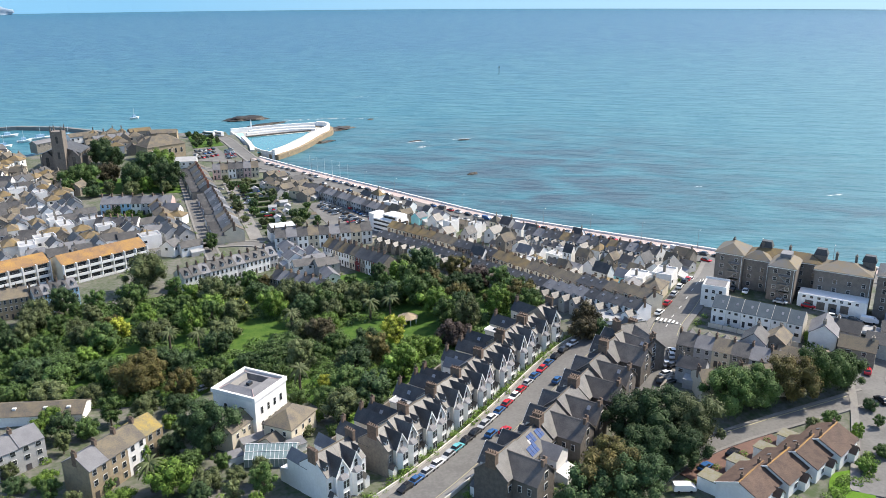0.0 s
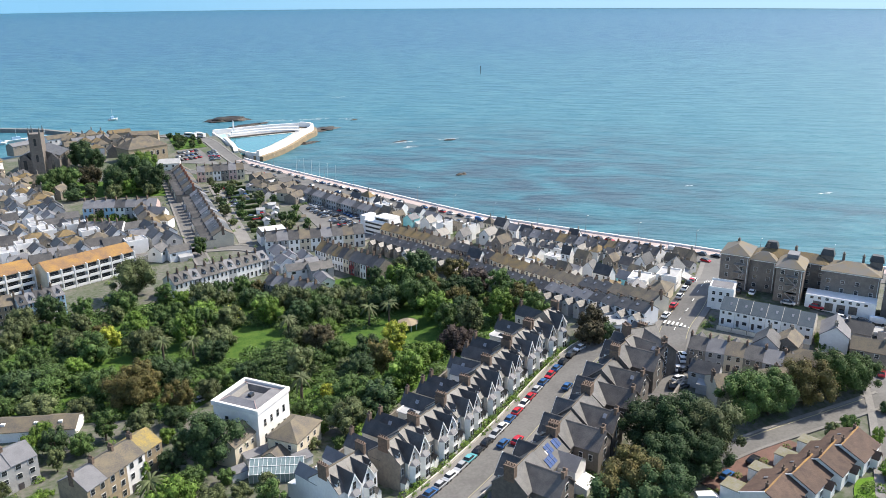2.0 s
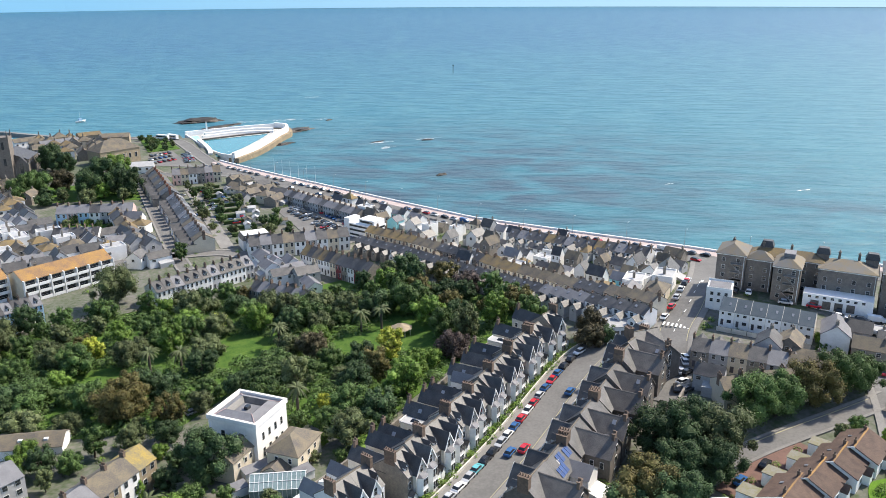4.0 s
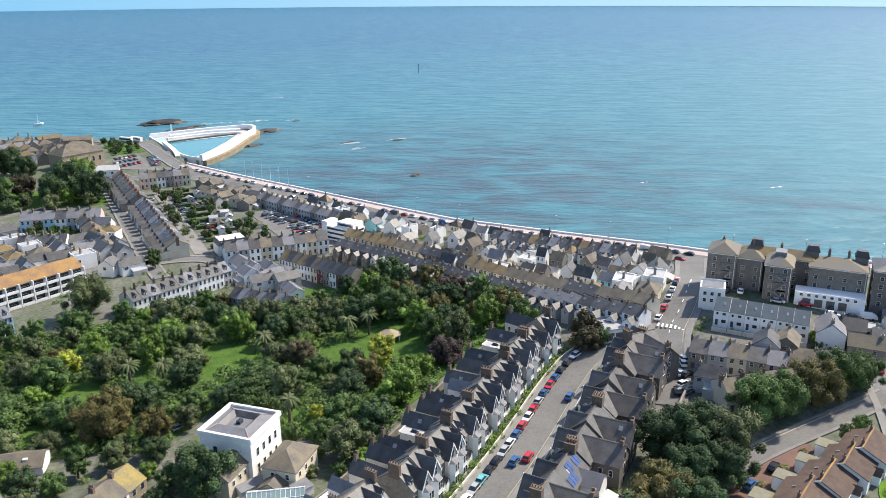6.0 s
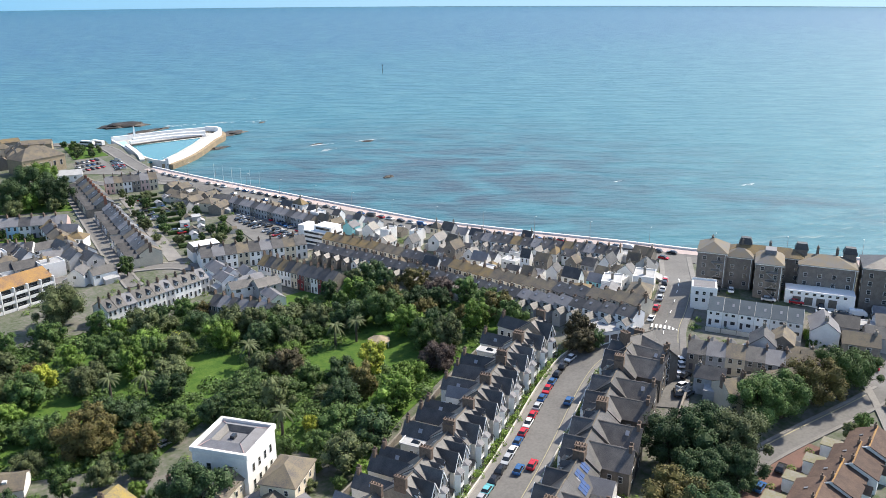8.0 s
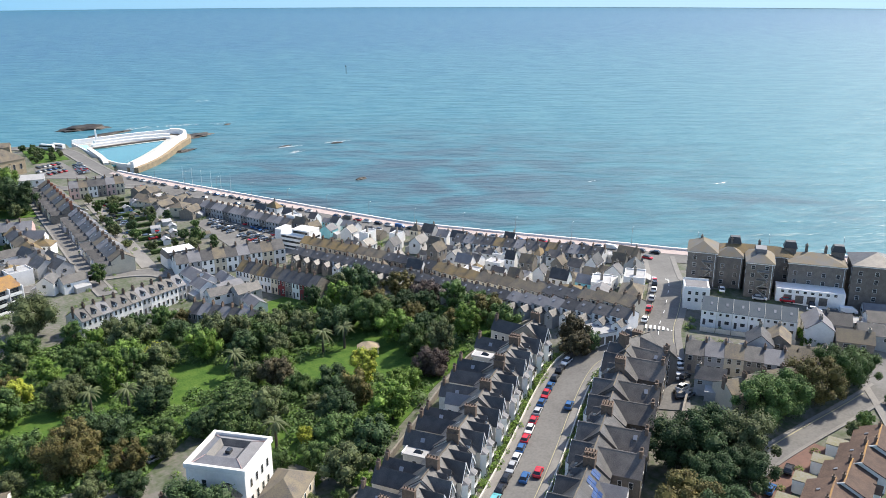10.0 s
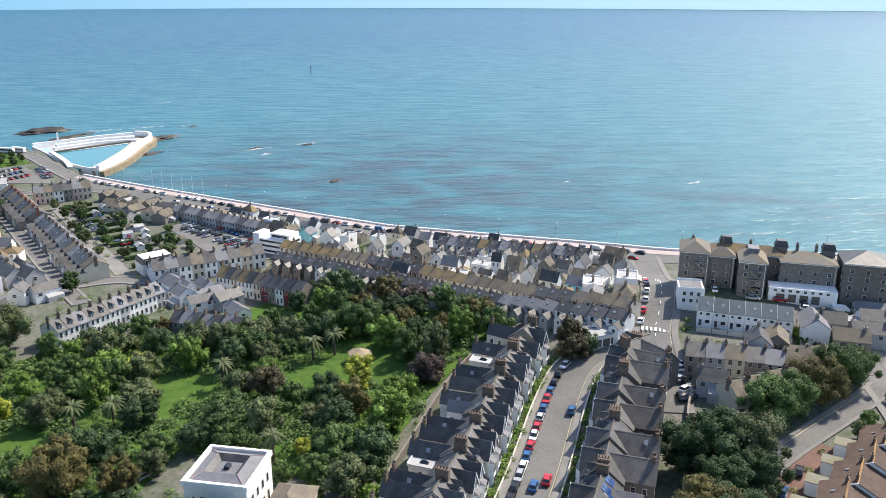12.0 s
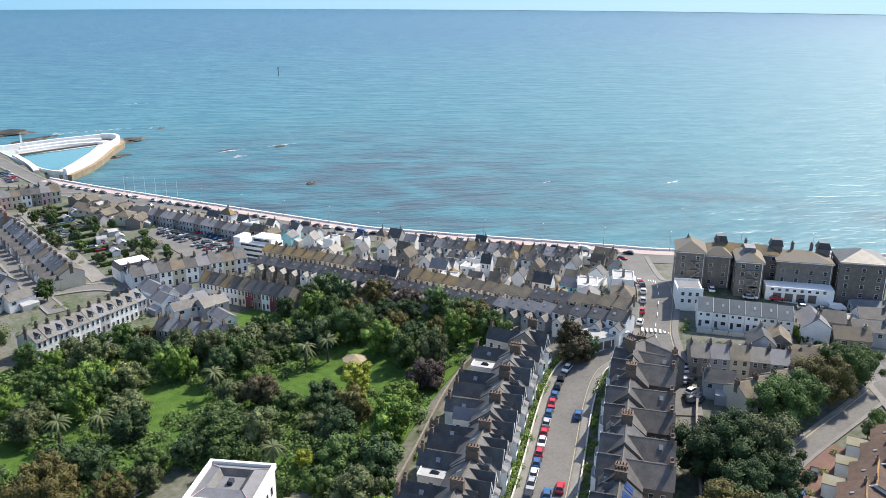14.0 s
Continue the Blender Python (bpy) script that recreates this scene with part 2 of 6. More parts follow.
def gable_wall(x0, x1, y0, y1, z0, ze, zr, along="x", bm=None):
    if along == "x":
        ym = (y0 + y1) / 2
        pts = [(x, y, z) for x in (x0, x1) for y, z in ((y0, z0), (y1, z0), (y0, ze), (y1, ze), (ym, zr))]
    else:
        xm = (x0 + x1) / 2
        pts = [(x, y, z) for y in (y0, y1) for x, z in ((x0, z0), (x1, z0), (x0, ze), (x1, ze), (xm, zr))]
    return hull(pts, bm)


def hip_roof(x0, x1, y0, y1, ze, zr, over=0.3):
    d = (y1 - y0) / 2
    a, b = (x0 + d, x1 - d) if x1 - x0 > 2 * d else ((x0 + x1) / 2 - 0.1, (x0 + x1) / 2 + 0.1)
    ym = (y0 + y1) / 2
    x0, x1, y0, y1 = x0 - over, x1 + over, y0 - over, y1 + over
    return hull([(x, y, z) for x in (x0, x1) for y in (y0, y1) for z in (ze - 0.15, ze)] + [(a, ym, zr), (b, ym, zr)])


def smoothstep(a, b, x):
    t = min(1.0, max(0.0, (x - a) / (b - a)))
    return t * t * (3 - 2 * t)


def ground_z(x, y):
    """A gentle fall towards the sea, with a low rise under the seafront hotel."""
    k = max(0.0, min(1.0, ((x - 165) * 30 - (y - 200) * 35) / 2125))
    d2 = (x - 165 - 30 * k) ** 2 + (y - 200 + 35 * k) ** 2
    return min(20.0, max(5.0, 10.5 + 0.03 * (x - 76) - 0.045 * (y - 180)) + 8 * math.exp(-((x - 150) ** 2 + (y - 185) ** 2) / 2450)) + 5 * math.exp(-d2 / 392)


# ---- ground, sea ----
COAST = [(420.0, -60.0), (276.0, 182.5), (223.3, 239.7), (211.5, 266.4), (183.7, 317.6), (151.4, 379.5), (118.5, 449.7), (87.3, 516.1), (71.2, 556.0)]
SHORE = COAST + [(78.0, 583.0), (72.5, 640.0), (66.0, 676.0), (25.5, 684.0), (-21.4, 710.0), (-46.0, 686.4), (-62.7, 638.8), (-96.3, 615.6), (-420.0, 560.0), (-1200.0, 600.0)]


def shore_distance(x, y):
    """Metres inland of the shore line, negative out at sea."""
    best, side = 1e9, 1
    for (ax, ay), (bx, by) in zip(SHORE, SHORE[1:]):
        dx, dy = bx - ax, by - ay
        k = max(0.0, min(1.0, ((x - ax) * dx + (y - ay) * dy) / (dx * dx + dy * dy)))
        d = math.hypot(x - ax - k * dx, y - ay - k * dy)
        if d < best - 1e-6:
            best, side = d, 1 if dx * (y - ay) - dy * (x - ax) > 0 else -1
    return best * side


def land_sheet():
    xs = [-4000, -2000, -1000, -600, -420, -340] + [-300 + 6 * i for i in range(121)] + [440, 520, 800, 1600, 4000]
    ys = [-4000, -1500, -600, -200, -60, 0] + [20 + 6 * i for i in range(112)] + [720, 800, 1200]
    bm = bmesh.new()
    grid = []
    for y in ys:
        row = []
        for x in xs:
            d = shore_distance(x, y)
            z = ground_z(x, y) if d >= 3 else (ground_z(x, y) - 8 if d > -4 else max(-6.0, 1.5 + d * 0.18))
            row.append(bm.verts.new((x, y, z - 0.15)))
        grid.append(row)
    for a, b in zip(grid, grid[1:]):
        for i in range(len(xs) - 1):
            bm.faces.new((a[i], a[i + 1], b[i + 1], b[i]))
    return bm


ground = new("ground", finish("ground", land_sheet(), EARTH))
tagged(ground, "town ground of worn tarmac, earth and grass", "ground", kind="structure")
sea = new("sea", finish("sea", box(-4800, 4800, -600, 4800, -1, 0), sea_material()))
tagged(sea, "calm turquoise sea with small wind ripples", "sea", kind="structure")


def ribbon(line, left, right, up, thick, step=3.0):
    """A strip that follows a line, from left to right of it, laid on the ground."""
    pts = [Vector(p) for p in line]
    dense = []
    for a, b in zip(pts, pts[1:]):
        n = max(1, int((b - a).length / step))
        dense += [a.lerp(b, i / n) for i in range(n)]
    dense.append(pts[-1])
    bm, rows = bmesh.new(), []
    for i, p in enumerate(dense):
        d = (dense[min(i + 1, len(dense) - 1)] - dense[max(i - 1, 0)]).normalized()
        s = Vector((-d.y, d.x))
        a, b = p + s * left, p - s * right
        za, zb = ground_z(a.x, a.y) + up, ground_z(b.x, b.y) + up
        rows.append([bm.verts.new(q) for q in ((a.x, a.y, za), (b.x, b.y, zb), (b.x, b.y, zb - thick), (a.x, a.y, za - thick))])
    for r, q in zip(rows, rows[1:]):
        for i in range(4):
            bm.faces.new((r[i], r[(i + 1) % 4], q[(i + 1) % 4], q[i]))
    bm.faces.new(rows[0]), bm.faces.new(rows[-1][::-1])
    return bm


def smooth_line(pts, n=3):
    pts = [Vector(p) for p in pts]
    for _ in range(n):
        out = [pts[0]]
        for a, b in zip(pts, pts[1:]):
            out += [a.lerp(b, 0.25), a.lerp(b, 0.75)]
        pts = out + [pts[-1]]
    return [(p.x, p.y) for p in pts]


def road(name, line, width, label, up=0.1, walks=1.8, shift=0.0):
    line = smooth_line(line)
    if shift:
        pts = [Vector(p) for p in line]
        line = []
        for i, p in enumerate(pts):
            d = (pts[min(i + 1, len(pts) - 1)] - pts[max(i - 1, 0)]).normalized()
            line.append((p.x - d.y * shift, p.y + d.x * shift))
    h = width / 2
    tagged(new(name, finish(name, ribbon(line, h, h, up, 0.3), ASPHALT)), label, "road", kind="structure")
    if walks:
        for s in (1, -1):
            l, r = (h + walks, -h) if s > 0 else (-h, h + walks)
            tagged(new("pavement", finish("pavement", ribbon(line, l, r, up + 0.13, 0.4), PAVE)), "pale paved footway with a kerb", "pavement", kind="structure")
    return line


PROM_LINE = smooth_line(COAST)


def beach_strip():
    bm, rows_ = bmesh.new(), []
    for i, (x, y) in enumerate(PROM_LINE):
        d = (Vector(PROM_LINE[min(i + 1, len(PROM_LINE) - 1)]) - Vector(PROM_LINE[max(i - 1, 0)])).normalized()
        s = Vector((d.y, -d.x))
        w = 16 + 4 * noise.noise((x * 0.02, y * 0.02, 0))
        rows_.append([bm.verts.new((x + s.x * q, y + s.y * q, z)) for q, z in ((0.3, 2.4), (w * 0.5, 1.2), (w, -0.4), (w, -3), (0.3, -3))])
    for r, q in zip(rows_, rows_[1:]):
        for i in range(5):
            bm.faces.new((r[i], r[(i + 1) % 5], q[(i + 1) % 5], q[i]))
    return bm


tagged(new("promenade", finish("promenade", ribbon(PROM_LINE, 6.5, -0.4, 0.12, 2.0), PROM)), "wide pinkish paved seaside promenade", "pavement", kind="structure")
tagged(new("sea_wall", finish("sea_wall", ribbon(PROM_LINE, 0.4, 0.5, 0.9, 18.0), WHITE)), "long pale sea wall above the beach", "wall", kind="structure")
tagged(new("beach", finish("beach", beach_strip(), SHINGLE)), "narrow strip of shingle and sand below the sea wall", "beach", kind="structure")
prom_road = ribbon(PROM_LINE, 18.0, -6.5, 0.05, 0.5)
tagged(new("road", finish("road", prom_road, ASPHALT)), "grey seafront road with parking on both sides", "road", kind="structure")

STREET = road("road", [(32.6, 133.1), (48.4, 141.5), (63.9, 152.0), (79.4, 163.2), (97.1, 176.8), (110.2, 185.3), (117.8, 187.6), (128.2, 185.9)], 9.0, "curving residential street of worn grey asphalt", shift=1.25)
CROSS = road("road", [(112.5, 157.5), (121.0, 165.0), (129.5, 174.5), (139.5, 185.0), (149.8, 191.4), (164.7, 203.4), (188.0, 226.0), (207.5, 246.5)], 8.6, "wide street running down to the seafront", up=0.12)
LANE = road("road", [(93.7, 125.5), (104.5, 129.6), (116.0, 131.4), (131.0, 131.6), (146.0, 131.6), (163.0, 132.6)], 4.6, "narrow lane beside the trees", walks=0.8)
EDGE = road("road", [(132.4, 101.1), (152.7, 120.3), (165.8, 134.4), (170.7, 141.8), (182.0, 145.1)], 8, "side street with a hedge")


def place(x, y, yaw=0.0, sx=1.0, sy=1.0, sz=1.0, up=0.0):
    return pose(x, y, ground_z(x, y) + up, 0, 0, yaw) @ Matrix.Diagonal((sx, sy, sz, 1))



# ---- prototypes and copies ----
USED = {}
OCC = []


def put(key, make, m):
    """The first call builds the thing, later ones copy it."""
    if key not in USED:
        USED[key] = make()
        ob = USED[key]
    else:
        ob = copy_thing(USED[key], m)
    ob.matrix_basis = m
    return ob


FINE = [True]


def window(parent, x, y, z, w, h, face="-y", frame_mat=None, name="window"):
    """A framed sash window standing 6 cm proud of a wall that faces along face."""
    s = -1 if face[0] == "-" else 1
    e, g = 0.07, 0.05
    if face[1] == "y":
        bf = box(x - w / 2, x + w / 2, min(y, y + s * 0.08), max(y, y + s * 0.08), z, z + h)
        bp = box(x - w / 2 + e, x + w / 2 - e, min(y, y + s * 0.1), max(y, y + s * 0.1), z + e, z + h / 2 - g / 2)
        box(x - w / 2 + e, x + w / 2 - e, min(y, y + s * 0.1), max(y, y + s * 0.1), z + h / 2 + g / 2, z + h - e, bp)
    else:
        bf = box(min(x, x + s * 0.08), max(x, x + s * 0.08), y - w / 2, y + w / 2, z, z + h)
        bp = box(min(x, x + s * 0.1), max(x, x + s * 0.1), y - w / 2 + e, y + w / 2 - e, z + e, z + h / 2 - g / 2)
        box(min(x, x + s * 0.1), max(x, x + s * 0.1), y - w / 2 + e, y + w / 2 - e, z + h / 2 + g / 2, z + h - e, bp)
    if not FINE[0]:
        for q in bp.faces:
            q.material_index = 1
        me = bpy.data.meshes.new("pane")
        bp.to_mesh(me), bp.free(), bf.from_mesh(me)
        f = part(name, bf, frame_mat or PAINT, parent)
        f.data.materials.append(GLASS)
        return f
    f = part(name, bf, frame_mat or PAINT, parent)
    part("pane", bp, GLASS, f)
    return f


def chimney(parent, x, y, z0, z1, mat=STONE, pots=4, w=0.7, d=1.5):
    bm = box(x - w / 2, x + w / 2, y - d / 2, y + d / 2, z0, z1)
    box(x - w / 2 - 0.08, x + w / 2 + 0.08, y - d / 2 - 0.08, y + d / 2 + 0.08, z1, z1 + 0.18, bm)
    for i in range(pots if not FINE[0] else 0):
        yy = y + (i - (pots - 1) / 2) * d / max(pots, 1)
        bmesh.ops.create_cone(bm, cap_ends=True, segments=6, radius1=0.16, radius2=0.12, depth=0.6, matrix=Matrix.Translation((x, yy, z1 + 0.46)))
    c = part("chimney", bm, mat, parent)
    for i in range(pots if FINE[0] else 0):
        p = bmesh.new()
        yy = y + (i - (pots - 1) / 2) * d / max(pots, 1)
        bmesh.ops.create_cone(p, cap_ends=True, segments=6, radius1=0.15, radius2=0.11, depth=0.42, matrix=Matrix.Translation((x, yy, z1 + 0.37)))
        part("chimney_pot", p, POT, c)


def ridge_tiles(parent, x0, x1, y, z):
    part("ridge", box(x0, x1, y - 0.14, y + 0.14, z - 0.1, z + 0.08), SLATE_BROWN, parent)


def terrace_house(label, wall, roof, back=True, dormer=False, group="", storeys=2, brick=False, flip=False, rise=2.7):
    def make():
        h = thing("terraced_house", label, "house", group)
        FINE[0] = False
        e, r = 2.8 * storeys, 2.8 * storeys + rise
        part("wall", gable_wall(-2.5, 2.5, -4, 4, -2, e, r - 0.12), wall, h)
        part("roof", gable_roof(-2.52, 2.52, -4, 4, e, r, 0.25), roof, h)
        if "behind the hotel" not in group:
            chimney(h, -2.3, 0, e, r + 0.85, BRICK if brick else CHIM, 3, 0.6, 1.1)
        for s in range(storeys):
            for x in (-1.2, 1.2):
                if flip:
                    if not (back and x < 0):
                        window(h, x, 4, 0.8 + 2.8 * s, 1.1, 1.5, "+y")
                elif s == 0 and x < 0:
                    part("door", box(x - 0.5, x + 0.5, -4.08, -4, 0, 2.1), DOOR, h)
                else:
                    window(h, x, -4, 0.8 + 2.8 * s, 1.1, 1.6)
        if back:
            part("rear_extension", gable_wall(-2.4, 0.3, 4, 8.2, -2, 4.2, 5.5, "y"), wall, h)
            part("extension_roof", gable_roof(-2.4, 0.3, 3, 8.4, 4.2, 5.6, 0.2, 0.15, "y"), SLATE, h)
            window(h, -1.1, 8.2, 2.7, 0.9, 1.1, "+y"), window(h, 0.3, 6.2, 2.6, 0.9, 1.1, "+x")
        if dormer:
            d = part("dormer", gable_wall(-0.7, 0.7, -3.2, -0.6, e, e + 1.5, e + 2.1, "y"), WHITE, h)
            part("dormer_roof", gable_roof(-0.7, 0.7, -3.4, -0.5, e + 1.5, e + 2.15, 0.15, 0.1, "y"), SLATE, d)
            window(d, 0, -3.2, e + 0.4, 0.9, 1.0)
        elif roof in (SLATE, SLATE_PALE) and flip:
            part("skylight", slab([(0.8, 2.2, r - 0.5 * rise + 0.05), (1.5, 2.2, r - 0.5 * rise + 0.05), (1.5, 1.3, r - 0.28 * rise + 0.05), (0.8, 1.3, r - 0.28 * rise + 0.05)], 0.2), METAL, h)
        return h
    return make


def small_house(label, wall, roof, hip=False):
    def make():
        h = tagged(new("house", finish("house", box(-3.5, 3.5, -3.2, 3.2, -2, 6 if hip == "flat" else 5) if hip else gable_wall(-3.5, 3.5, -3.2, 3.2, -2, 5, 7.5), wall)), label, "house")
        part("roof", box(-3.2, 3.2, -2.9, 2.9, 6.004, 6.15) if hip == "flat" else hip_roof(-3.5, 3.5, -3.2, 3.2, 5, 7.4) if hip else gable_roof(-3.65, 3.65, -3.2, 3.2, 5, 7.65, 0.25), roof, h)
        FINE[0] = False
        if hip == "flat":
            for q in ((-3.5, 3.5, -3.2, -3.0), (-3.5, 3.5, 3.0, 3.2), (-3.5, -3.3, -2.99, 2.99), (3.3, 3.5, -2.99, 2.99)):
                part("parapet", box(*q, 6.003, 6.6), wall, h)
            window(h, 1.4, -3.2, 3.4, 1.6, 1.4)
        else:
            window(h, 1.4, -3.2, 3.0, 0.9, 1.4)
        chimney(h, 2.6 if not hip else 0.6, 0, 6, 8.3, STONE, 2, 0.55, 0.8)
        window(h, -1.6, -3.2, 3.0, 1.4, 1.4)
        window(h, -3.5, 0.2, 3.0, 1.3, 1.4, "-x"), window(h, 2.2, 3.2, 3.1, 1.2, 1.3, "+y")
        if not hip:
            part("lean_to", hull([(-3.4, 3.2, -2), (1, 3.2, -2), (-3.4, 5.6, -2), (1, 5.6, -2), (-3.4, 3.2, 3.2), (1, 3.2, 3.2), (-3.4, 5.6, 2.2), (1, 5.6, 2.2)]), GREY, h)
        return h
    return make


def gabled_villa(label, wall, mirror_group, cross=False, front=PALE, rear="gable"):
    """Tall Victorian half of a pair: roof ridge along the street, steep front gable, two-storey bay, long rear wing."""
    def make():
        h = thing("terraced_house", label, "house", mirror_group)
        FINE[0] = True
        e, r = 7.4, 11.0
        part("wall", gable_wall(-3.4, 3.4, 0, 9, -2, e, r - 0.12), wall, h)
        part("roof", gable_roof(-3.42, 3.42, 0, 9, e, r, 0.3), SLATE, h)
        if cross:
            w2 = part("cross_gable", gable_wall(-1.9, 3.3, 4.0, 15.5, -2, e, r - 0.5, "y"), wall, h)
            part("cross_roof", gable_roof(-1.9, 3.3, 3.8, 15.8, e, r - 0.3, 0.3, 0.18, "y"), SLATE_WARM, w2)
            FINE[0] = False
            for z in (1.2, 4.4, 7.2):
                window(w2, 0.7, 15.5, z, 1.1, 1.7, "+y")
            window(w2, -1.9, 11.0, 4.2, 1.0, 1.6, "-x"), window(w2, -1.9, 13.5, 4.2, 1.0, 1.6, "-x"), window(w2, 3.3, 12.0, 4.2, 1.0, 1.6, "+x")
            part("skylight", slab([(2.1, 12.0, 9.3), (2.1, 12.9, 9.3), (1.5, 12.9, 10.05), (1.5, 12.0, 10.05)], 0.15), METAL, w2)
            chimney(w2, 0.7, 14.8, 9.6, 11.6, CHIM, 3, 1.1, 0.7)
            FINE[0] = True
        g = part("front_gable", gable_wall(-1.2, 3.3, -0.9, 4.2, -2, e, r - 0.35, "y"), front, h)
        part("gable_roof", gable_roof(-1.2, 3.3, -1.2, 4.4, e, r - 0.2, 0.3, 0.16, "y"), SLATE, g)
        bb = slab([(-1.5, -1.26, e - 0.48), (-1.5, -1.14, e - 0.48), (1.05, -1.14, r - 0.2), (1.05, -1.26, r - 0.2)], 0.28)
        slab([(3.6, -1.26, e - 0.48), (3.6, -1.14, e - 0.48), (1.05, -1.14, r - 0.2), (1.05, -1.26, r - 0.2)], 0.28, bb)
        part("bargeboard", bb, PAINT, g)
        window(g, 1.05, -0.9, 6.9, 1.2, 1.9)
        bay = part("bay", hull([(x, y, z) for z in (-1, 6.0) for x, y in ((-0.6, -0.9), (0.0, -2.0), (2.1, -2.0), (2.7, -0.9))]), PAINT, h)
        part("bay_roof", hull([(-0.75, -0.9, 6.0), (-0.05, -2.15, 6.0), (2.15, -2.15, 6.0), (2.85, -0.9, 6.0), (0.2, -0.9, 6.8), (1.9, -0.9, 6.8)]), SLATE_PALE, bay)
        for z in (0.7, 3.8):
            window(bay, 0.52, -2.0, z, 0.98, 2.0), window(bay, 1.58, -2.0, z, 0.98, 2.0)
        window(h, -2.4, 0, 3.9, 1.0, 1.8), part("door", box(-2.9, -1.9, -0.1, 0, 0, 2.3), STONE_DARK, h)
        porch = part("porch", gable_wall(-3.2, -1.6, -1.3, 0, -1, 2.6, 3.5, "y"), PAINT, h)
        part("porch_roof", gable_roof(-3.2, -1.6, -1.5, 0, 2.6, 3.6, 0.15, 0.1, "y"), SLATE, porch)
        dm = part("dormer", gable_wall(-2.7, -1.5, 1.0, 3.5, 7.4, 9.2, 10.1, "y"), PAINT, h)
        part("dormer_roof", gable_roof(-2.7, -1.5, 0.8, 3.9, 9.2, 10.15, 0.15, 0.1, "y"), SLATE, dm)
        window(dm, -2.1, 1.0, 8.2, 0.8, 1.0)
        FINE[0] = False
        if cross:
            window(h, -2.6, 9, 4.2, 0.9, 1.5, "+y")
        elif rear == "flat":
            part("rear_wing", box(-3.3, 0.2, 9, 15.0, -2, 6.2), PALE, h)
            part("rear_roof", box(-3.4, 0.3, 9.01, 15.1, 6.2, 6.4), GREY, h)
            part("parapet", box(-3.4, 0.3, 15.1, 15.3, 5.9, 6.7), WHITE, h)
            part("roof_lantern", hull([(-2.3, 11, 6.4), (-0.9, 11, 6.4), (-2.3, 13, 6.4), (-0.9, 13, 6.4), (-1.6, 11.5, 7.1), (-1.6, 12.5, 7.1)]), GLASS, h)
        elif rear == "low":
            part("rear_wing", gable_wall(-3.3, 0.6, 9, 13.5, -2, 6.6, 8.6, "y"), WHITE, h)
            part("rear_roof", gable_roof(-3.3, 0.6, 6.5, 13.7, 6.6, 8.7, 0.2, 0.15, "y"), SLATE_PALE, h)
            part("conservatory", hull([(-3.2, 13.5, -2), (0.4, 13.5, -2), (-3.2, 16.5, -2), (0.4, 16.5, -2), (-3.2, 13.5, 3.4), (0.4, 13.5, 3.4), (-3.2, 16.5, 2.5), (0.4, 16.5, 2.5)]), PAINT, h)
        else:
            part("rear_wing", gable_wall(-3.3, 1.6, 9, 16.2, -2, 6.3, 8.8, "y"), PALE, h)
            part("rear_roof", gable_roof(-3.3, 1.6, 5.5, 16.4, 6.3, 8.95, 0.2, 0.15, "y"), SLATE, h)
            chimney(h, -0.85, 15.6, 8, 10.1, CHIM, 3, 1.2, 0.6)
            part("rear_skylight", slab([(-2.6, 11.5, 7.2), (-2.6, 12.4, 7.2), (-1.9, 12.4, 7.95), (-1.9, 11.5, 7.95)], 0.15), METAL, h)
        if not cross:
            part("lean_to", hull([(0.3, 9, -2), (3.2, 9, -2), (0.3, 12, -2), (3.2, 12, -2), (0.3, 9, 3.6), (3.2, 9, 3.6), (0.3, 12, 2.6), (3.2, 12, 2.6)]), PALE if rear == "gable" else WHITE, h)
            window(h, 2.5, 9, 4.6, 1.0, 1.4, "+y"), window(h, {"low": 0.6, "flat": 0.2}.get(rear, 1.6), 12.3, 3.6, 1.0, 1.4, "+x")
            if rear == "gable":
                window(h, -1.6, 16.2, 3.8, 1.0, 1.4, "+y"), window(h, 1.6, 14.6, 3.6, 1.0, 1.4, "+x"), window(h, -3.3, 13.0, 3.6, 1.0, 1.4, "-x")
        window(h, 3.4, 2.5, 4.2, 0.9, 1.5, "+x"), window(h, 3.4, 6.5, 4.2, 0.9, 1.5, "+x")
        part("skylight", slab([(0.5, 6.8, 9.2), (1.3, 6.8, 9.2), (1.3, 5.9, 9.92), (0.5, 5.9, 9.92)], 0.15), METAL, h)
        ridge_tiles(h, -3.4, 3.4, 4.5, r)
        chimney(h, -3.1, 4.5, 9, 12.5, CHIM, 4, 0.95, 2.6)
        return h
    return make


